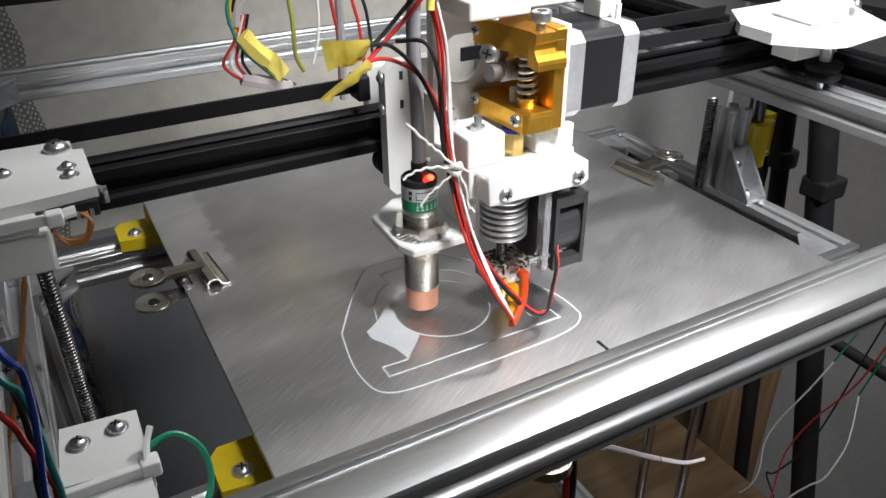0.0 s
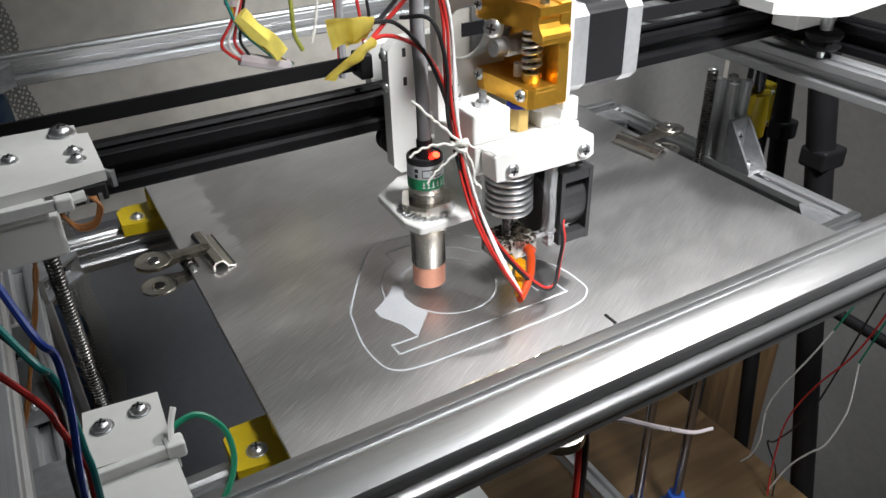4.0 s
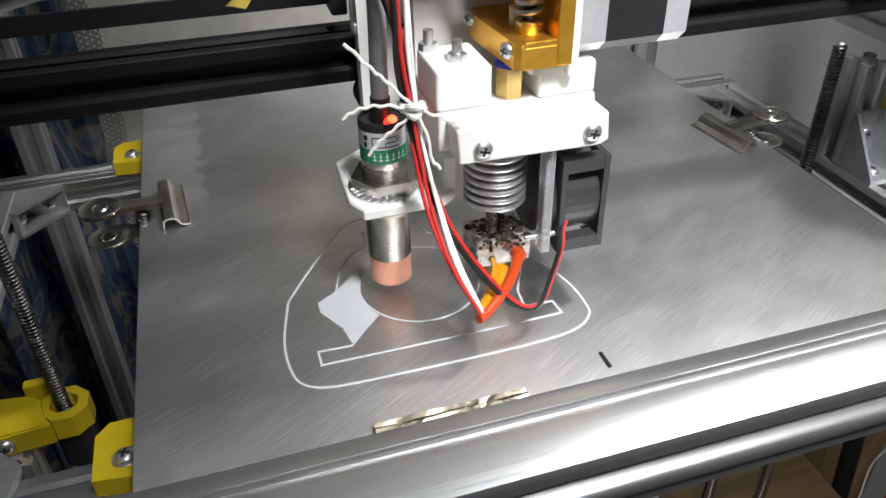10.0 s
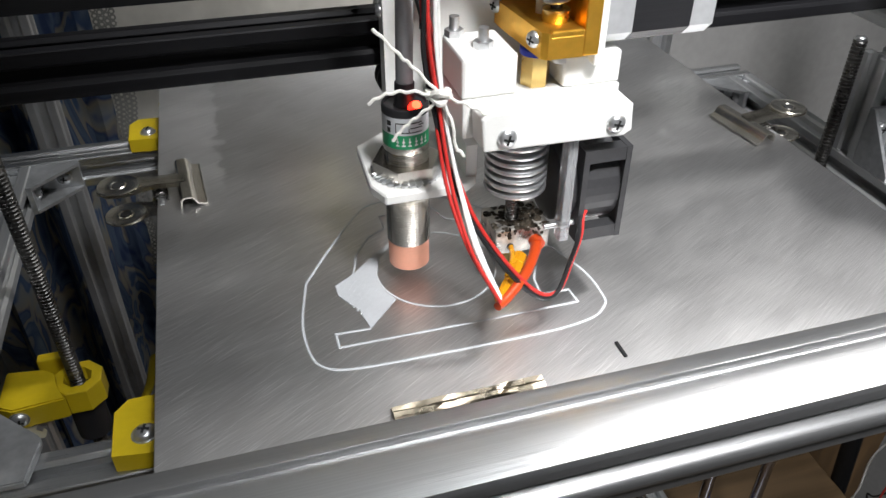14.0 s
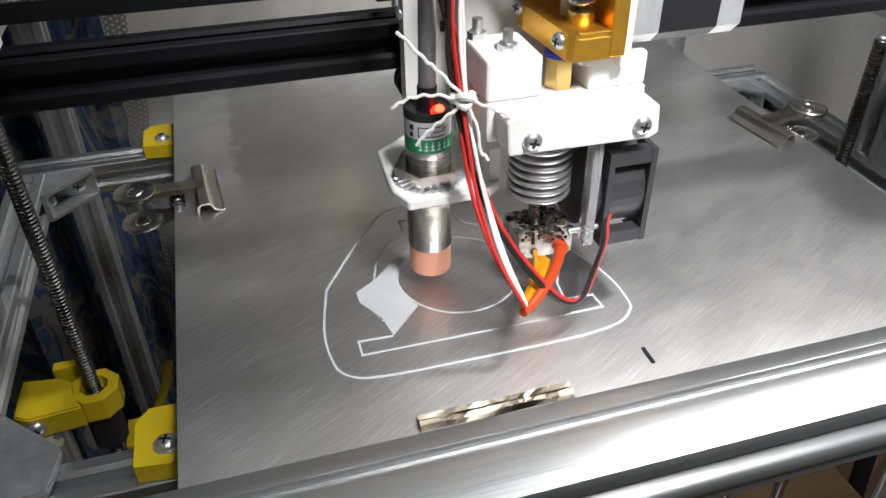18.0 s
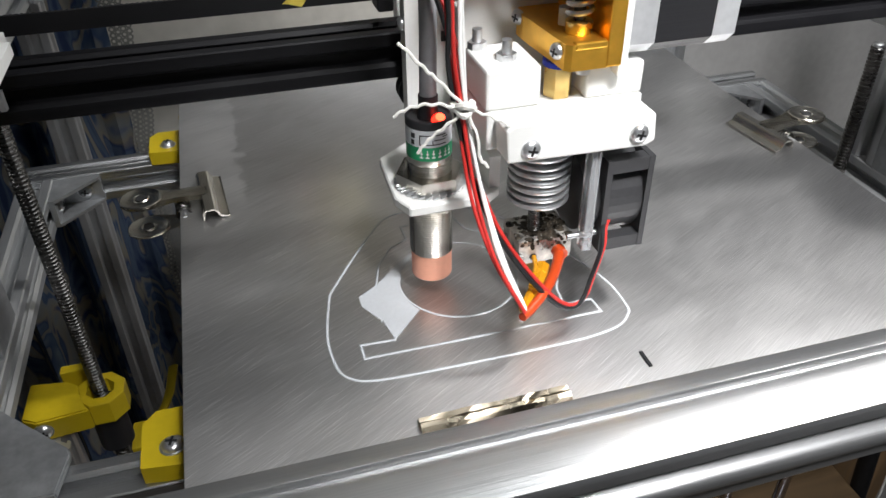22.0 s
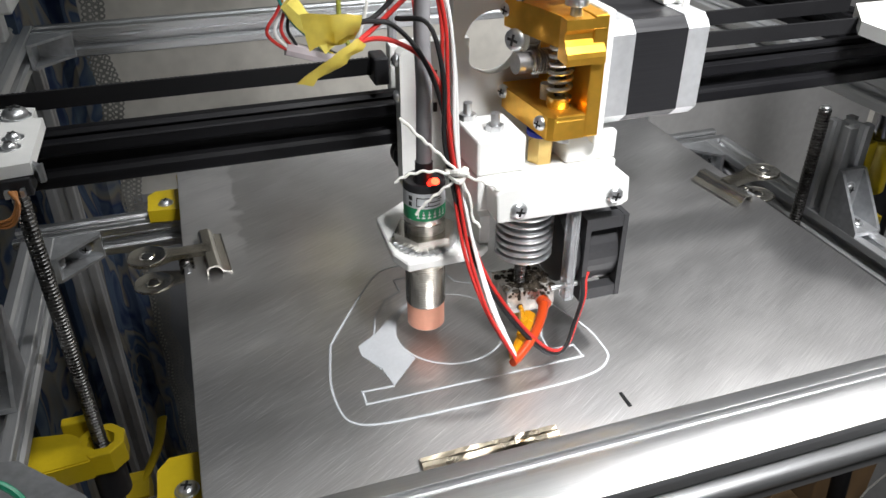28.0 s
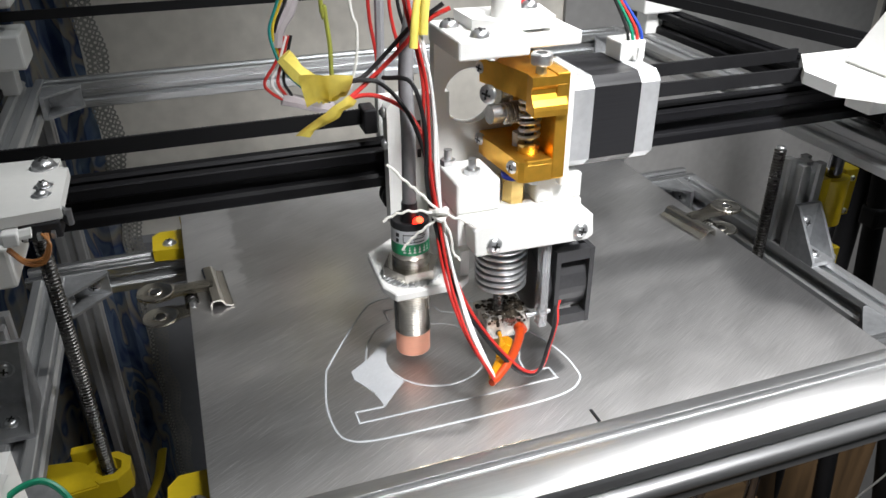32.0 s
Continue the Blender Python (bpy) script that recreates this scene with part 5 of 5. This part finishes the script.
def flag(t, name, pts, fold):
    """A doubled strip of tape, gently creased."""
    bm = B()
    n = 14
    a, b, c, d = [Vector((x + OX, y + OY, z)) for x, y, z in pts]
    rows = []
    for i in range(n + 1):
        f = i / n
        p, q = a.lerp(b, f), d.lerp(c, f)
        off = Vector((0.3 * fold * math.sin(f * 23 + a.x), fold * (0.8 * math.sin(f * 7) + 0.25 * math.sin(f * 19 + 1)), 0.3 * fold * math.sin(f * 11)))
        rows.append([bm.verts.new(p.lerp(q, g) + off * (0.4 + g) + Vector((0, fold * 0.5 * math.sin(g * 5 + f * 3), 0))) for g in (0, 0.25, 0.5, 0.75, 1)])
    for p, q in zip(rows, rows[1:]):
        for k in range(4):
            bm.faces.new((p[k], p[k + 1], q[k + 1], q[k]))
    bmesh.ops.solidify(bm, geom=bm.faces[:], thickness=0.35)
    part(name, bm, TAPE, t, smooth=True)


tf = thing("tape_flags", 60 + OX, 50 + OY, 123, "crumpled yellow tape flags round the wire joints", "tape")
flag(tf, "tape_flag", [(48, 33, 155), (70, 33, 153), (69, 34, 147), (51, 35, 141)], 1.6)
flag(tf, "tape_flag", [(44, 33, 130), (68, 33, 145), (72, 33, 142), (50, 35, 128)], 1.4)
flag(tf, "tape_flag", [(56, 35, 146), (70, 35, 149), (68, 36, 144), (57, 36, 141)], 0.8)

# wire loom behind the head
loom = thing("wire_loom", 85, 290, 75, "bundle of coloured wires in a clear spiral sleeve", "wires")


def wcable(t, name, pts, r, mat):
    return part(name, sweep(B(), pts, r, 8, 6), mat, t, smooth=True)


wcable(loom, "spiral_sleeve", [(112, 301, 224), (102, 292, 171), (93, 285, 138), (84, 285, 124), (81, 285, 111)], 4.6, SLEEVE)
wcable(loom, "sleeve_end", [(81, 285, 75), (93, 285, 71), (106, 287, 66), (116, 290, 62)], 4.8, SLEEVE)
wcable(loom, "teal_wire", [(96, 285, 179), (89, 282, 154), (83, 282, 138), (77, 282, 123), (79, 282, 108), (84, 283, 95), (94, 283, 83), (107, 285, 70), (121, 292, 62)], 1.1, WIRE_TEAL)
wcable(loom, "yellow_wire", [(101, 285, 179), (93, 282, 154), (85, 282, 138), (79, 282, 123), (81, 283, 108), (86, 283, 95), (95, 283, 83), (107, 285, 71), (121, 292, 62)], 1.1, WIRE_YELLOW)
wcable(loom, "black_wire", [(106, 285, 179), (96, 282, 154), (88, 282, 138), (81, 282, 123), (83, 285, 108), (88, 283, 95), (96, 283, 83), (107, 285, 72), (121, 292, 62)], 1.1, WIRE_BLACK)
wcable(loom, "red_wire", [(86, 283, 118), (79, 283, 101), (70, 283, 88), (74, 283, 80), (84, 284, 73), (99, 285, 68)], 1.1, RED)
wcable(loom, "white_wire", [(88, 283, 118), (81, 283, 101), (75, 283, 88), (78, 283, 80), (86, 284, 73), (99, 285, 68)], 1.1, WIRE_WHITE)
wcable(loom, "red_wire", [(89, 283, 118), (83, 283, 101), (79, 283, 88), (82, 283, 80), (88, 284, 73), (99, 285, 68)], 1.1, RED)
wcable(loom, "black_wire", [(91, 283, 118), (86, 283, 101), (83, 283, 88), (86, 283, 80), (90, 284, 73), (99, 285, 68)], 1.1, WIRE_BLACK)
bm = B()
rows = []
for i in range(13):
    f = i / 12
    c = Vector((83 + 26 * f, 276, 106 - 30 * f))
    rows.append([bm.verts.new(c + Vector((1.2 * w, 3.4 * math.cos(a) + 0.8 * math.sin(5 * f + 3 * a), 1.0 * w)) * (1 + 0.18 * math.sin(9 * f + a))) for a, w in ((0, 0), (1.05, 3.6), (2.1, 3.6), (3.14, 0), (4.2, -3.6), (5.25, -3.6))])
for p, q in zip(rows, rows[1:]):
    for k in range(6):
        bm.faces.new((p[k], p[(k + 1) % 6], q[(k + 1) % 6], q[k]))
bm.faces.new(rows[0]), bm.faces.new(rows[-1])
part("tape_wrap", bm, TAPE, loom, "crumpled yellow tape wrap", smooth=True)
bk = thing("hanging_cables", 140, 260, 60, "cables hanging down behind the gantry", "cables")
wcable(bk, "green_yellow_cable", [(104, 250, 1499), (104, 250, 800), (106, 250, 200), (108.8, 250, 142), (110.6, 250, 117), (110.5, 250, 96), (115, 250, 84)], 1.5, material("yellow_green_cable", (0.32, 0.34, 0.06), 0.4, 0, 0.05, 300, 0.2, 50))
wcable(bk, "white_string", [(122, 252, 200), (125.4, 250, 141), (128.6, 250, 128), (127.4, 250, 107), (122, 250, 88)], 1.1, STRING)
wcable(bk, "red_wire", [(138, 250, 200), (137, 250, 140), (141, 250, 105), (140, 250, 70)], 1.2, RED)
wcable(bk, "grey_cable", [(144, 252, 1499), (144, 252, 800), (144, 250, 200), (144, 250, 140), (143, 250, 100), (142, 250, 60)], 3.2, GREY_CABLE)
wcable(bk, "red_wire", [(150, 250, 200), (151, 250, 140), (156, 248, 110), (158, 246, 80)], 1.2, RED)
wcable(bk, "black_wire", [(154, 250, 200), (156, 250, 145), (162, 248, 118), (164, 246, 90)], 1.2, WIRE_BLACK)
mw = thing("motor_wires", 215, 70, 154, "coloured stepper motor wires rising from the motor socket", "wires")
for k, mat in enumerate((WIRE_BLACK, WIRE_GREEN, RED, WIRE_BLUE)):
    wcable(mw, ("black_wire", "green_wire", "red_wire", "blue_wire")[k], [(214.5 + 2.4 * k, 66, 153), (213 + 2.2 * k, 68, 161), (207 + 1.6 * k, 74 + k, 176), (200 + 1.2 * k, 82, 192 + k), (192 + k, 92, 214), (180, 110, 250 + k)], 0.75, mat)
for k, mat in enumerate((RED, WIRE_BLUE, WIRE_BLACK)):
    wcable(mw, ("red_wire", "blue_wire", "black_wire")[k], [(150 + OX, 48 + OY + k, 173.6 + k), (162 + OX, 52 + OY, 177 + 1.2 * k), (176 + OX, 60 + OY, 186 + k), (188 + OX, 72 + OY, 204), (196 + OX, 84 + OY, 240)], 0.8, mat)


# ---- front left corner ----
fl = thing("corner_mount", -55, -80, 68, "white printed corner mount on the frame with screws", "mount")
part("mount_block", prism(B(), [(-66, -74), (-45, -76), (-44, -53), (-64, -51)], "z", 68.2, 92), PRINT, fl)
part("mount_step", prism(B(), [(-69, -128), (-44, -128), (-45, -78), (-67, -76)], "z", 68.2, 89), PRINT, fl)
screw(fl, (-60, -60, 92), (0, 0, 1), 2.6, 2.2, washer=3.2)
screw(fl, (-50, -58.5, 92), (0, 0, 1), 2.6, 2.2, washer=3.2)
screw(fl, (-54.5, -96, 89), (0, 0, 1), 3.6, 2.6, washer=4.2)
part("zip_tie_band", box(B(), -67, -44.2, -77.2, -75, 84, 92.4, 0.4), WIRE_WHITE, fl, "white nylon zip tie")
part("zip_tie_head", box(B(), -47, -42, -78, -73, 88, 93, 0.8), WIRE_WHITE, fl, "white nylon zip tie")
part("zip_tie_tail", sweep(B(), [(-45, -75, 92), (-44, -72, 95), (-42, -69, 98)], 1.5, 6, 4, 0.4), WIRE_WHITE, fl, "white nylon zip tie")
gw = thing("corner_wires", -75, -80, 60, "coloured wires hanging past the corner mount", "wires")
wcable(gw, "green_wire", [(-48, -68, 84), (-43, -64, 87), (-36, -62.5, 87), (-30.5, -66, 82), (-30, -71, 75), (-34, -76, 69), (-42, -80, 62)], 0.95, WIRE_GREEN)
wcable(gw, "blue_wire", [(-70, -90, 172), (-63, -112, 160), (-61, -112, 155), (-61, -112, 148), (-62, -113, 139), (-64, -114, 126), (-66, -112, 104), (-68, -108, 84)], 0.72, WIRE_BLUE)
wcable(gw, "teal_wire", [(-74, -90, 162), (-65, -108, 152), (-63, -108, 148), (-62, -108, 140), (-62, -108, 128), (-62, -108, 120), (-64, -107, 100), (-68, -106, 84)], 0.72, WIRE_TEAL)
wcable(gw, "black_wire", [(-76, -88, 160), (-65, -104, 149), (-64, -104, 144), (-64, -104, 135), (-65, -104, 126), (-66, -104, 119), (-68, -104, 84)], 0.72, WIRE_BLACK)
wcable(gw, "red_wire", [(-80, -96, 158), (-67, -106, 142), (-65, -106, 134), (-63, -106, 123), (-63, -106, 119), (-65, -106, 100), (-67, -106, 84)], 0.72, RED)
for k in range(2):
    w = [(1 - 2 * k) * q for q in (0.5, -0.5, 0.5, -0.5, 0.5, -0.5, 0.5)]
    wcable(gw, "brown_wire", [(-66 + w[0], 52, 96), (-67.5 + w[1], 52, 88), (-69 + w[2], 52, 81), (-74 + w[3], 52, 64), (-79 + w[4], 52, 49), (-88 + w[5], 50, 25), (-95 + w[6], 48, 4), (-104, 40, -40)], 0.7, WIRE_ORANGE)
yb = thing("yellow_motor_mount", -112, -30, 20, "yellow printed mount beside the corner post", "mount")
part("mount_body", box(B(), -128, -100, -60, -20, -40, 40, 2), YELLOW, yb)

# ---- under the front rail ----
bulb = thing("magnifier_lamp", 100, -40, 0, "small round clear lamp under the front rail", "lamp")
GLASS = material("clear_glass", (0.95, 0.95, 0.95), 0.03, 0.0, 0.0, 100, through_light=1.0, ior=1.45)
part("lamp_lens", lathe(B(), (98, -60, 0), (98, -60, 20), [(0, 2), (1, 6), (4, 9), (8, 10), (11, 9.4), (13, 6), (13.6, 2)], 24), GLASS, bulb, smooth=True)
part("lamp_ring", lathe(B(), (98, -60, 6), (98, -60, 20), [(0, 10.2), (0.1, 11.2), (5, 11.2), (5.1, 10.2)], 24), CHROME, bulb, smooth=True)
part("lamp_led", lathe(B(), (98, -60, 14), (98, -60, 20), [(0, 4), (1, 4.6), (3, 3.6), (4, 1.2)], 18), glow("white_led", (1.0, 0.99, 0.97), 25.0), bulb)
part("lamp_wire", sweep(B(), [(108, -60, 10), (112, -58, -10), (114, -56, -60), (116, -50, -140), (120, -40, -260)], 1.6, 8, 5), RED, bulb, "red lamp wire", smooth=True)
part("lamp_wire", sweep(B(), [(110, -60, 10), (115, -58, -10), (118, -55, -60), (121, -50, -140), (126, -40, -260)], 2.0, 8, 5), WIRE_BLACK, bulb, "black lamp wire", smooth=True)
zt = thing("zip_tie_end", 165, -60, -30, "long clear zip tie end sticking out under the rail", "zip tie")
part("tie_strap", sweep(B(), [(125, -62, 4), (134, -60, -3), (152, -60, -16), (171, -60, -29), (184, -60, -37), (197, -60, -41)], lambda f: 1.5 - 0.7 * f, 6, 5, 0.35), SLEEVE, zt)

# ---- beside the machine ----
tp = thing("tripod", 640, 200, -1300, "black tripod standing on the floor beside the frame", "tripod")
for x0, y0, x1, y1, r in ((590, 240, 628, 120, 9), (556, 188, 690, -10, 13), (640, 300, 760, 380, 10)):
    leg = part("tripod_leg", sweep(B(), [(x0, y0, 120), ((x0 + x1) / 2, (y0 + y1) / 2, -590), (x1, y1, -1297)], r, 16, 6), TRIPOD, tp, smooth=True)
    part("rubber_foot", lathe(B(), (x1, y1, -1299.8), (x1, y1, -1280), [(0, r + 2), (2, r + 4), (14, r + 3), (18, r + 0.5)], 20), RUBBER, leg, smooth=True)
    cx, cy = x0 + (x1 - x0) * 0.14, y0 + (y1 - y0) * 0.14
    part("leg_clamp", box(B(), cx - r - 1, cx + r + 5, cy - r - 1, cy + r + 1, -84, -64, 3), TRIPOD, leg)
part("centre_column", cyl(B(), (592, 246, -300), (592, 246, 400), 10, 20), TRIPOD, tp, smooth=True)
pole = thing("grey_pole", 600, 90, -245, "grey metal pole leaning behind the cables", "pole")
part("pole_tube", cyl(B(), (600, 125, -238), (600, -160, -242), 6, 16), TRIPOD, pole, smooth=True)
lw = thing("loose_wires", 560, 100, -400, "loose thin coloured wires hanging beside the frame", "wires")
wcable(lw, "green_wire", [(560, 40, -100), (560, 66, -147), (560, 80, -190), (560, 92, -228)], 0.95, WIRE_GREEN)
wcable(lw, "white_wire", [(560, 92, -228), (560, 108, -275), (558, 128, -330), (556, 136, -367), (556, 134, -410), (556, 140, -440), (556, 150, -460)], 0.95, WIRE_WHITE)
wcable(lw, "green_wire", [(560, 44, -160), (560, 51, -199), (560, 60, -246)], 0.95, WIRE_GREEN)
wcable(lw, "white_wire", [(560, 60, -246), (560, 56, -290), (560, 57, -316), (560, 66, -360), (560, 79, -384), (560, 96, -420), (560, 110, -470)], 0.95, WIRE_WHITE)
wcable(lw, "red_wire", [(556, 40, -140), (556, 62, -230), (556, 92, -300), (556, 110, -360), (556, 112, -420), (556, 108, -475)], 0.95, RED)
wcable(lw, "black_wire", [(562, 52, -120), (562, 66, -200), (562, 90, -330), (562, 118, -400), (562, 128, -412), (562, 110, -440), (562, 105, -478)], 0.95, WIRE_BLACK)
pb = thing("controller_box", 240, 270, -480, "white electronics box with dark ports on the base", "box")
part("box_shell", box(B(), 96, 276, 200, 300, -499, -466, 3), PRINT, pb)
for x in (166, 191, 238):
    part("port", box(B(), x, x + 14, 232, 242, -466, -465.6), RECESS_SHADE_INK, pb)
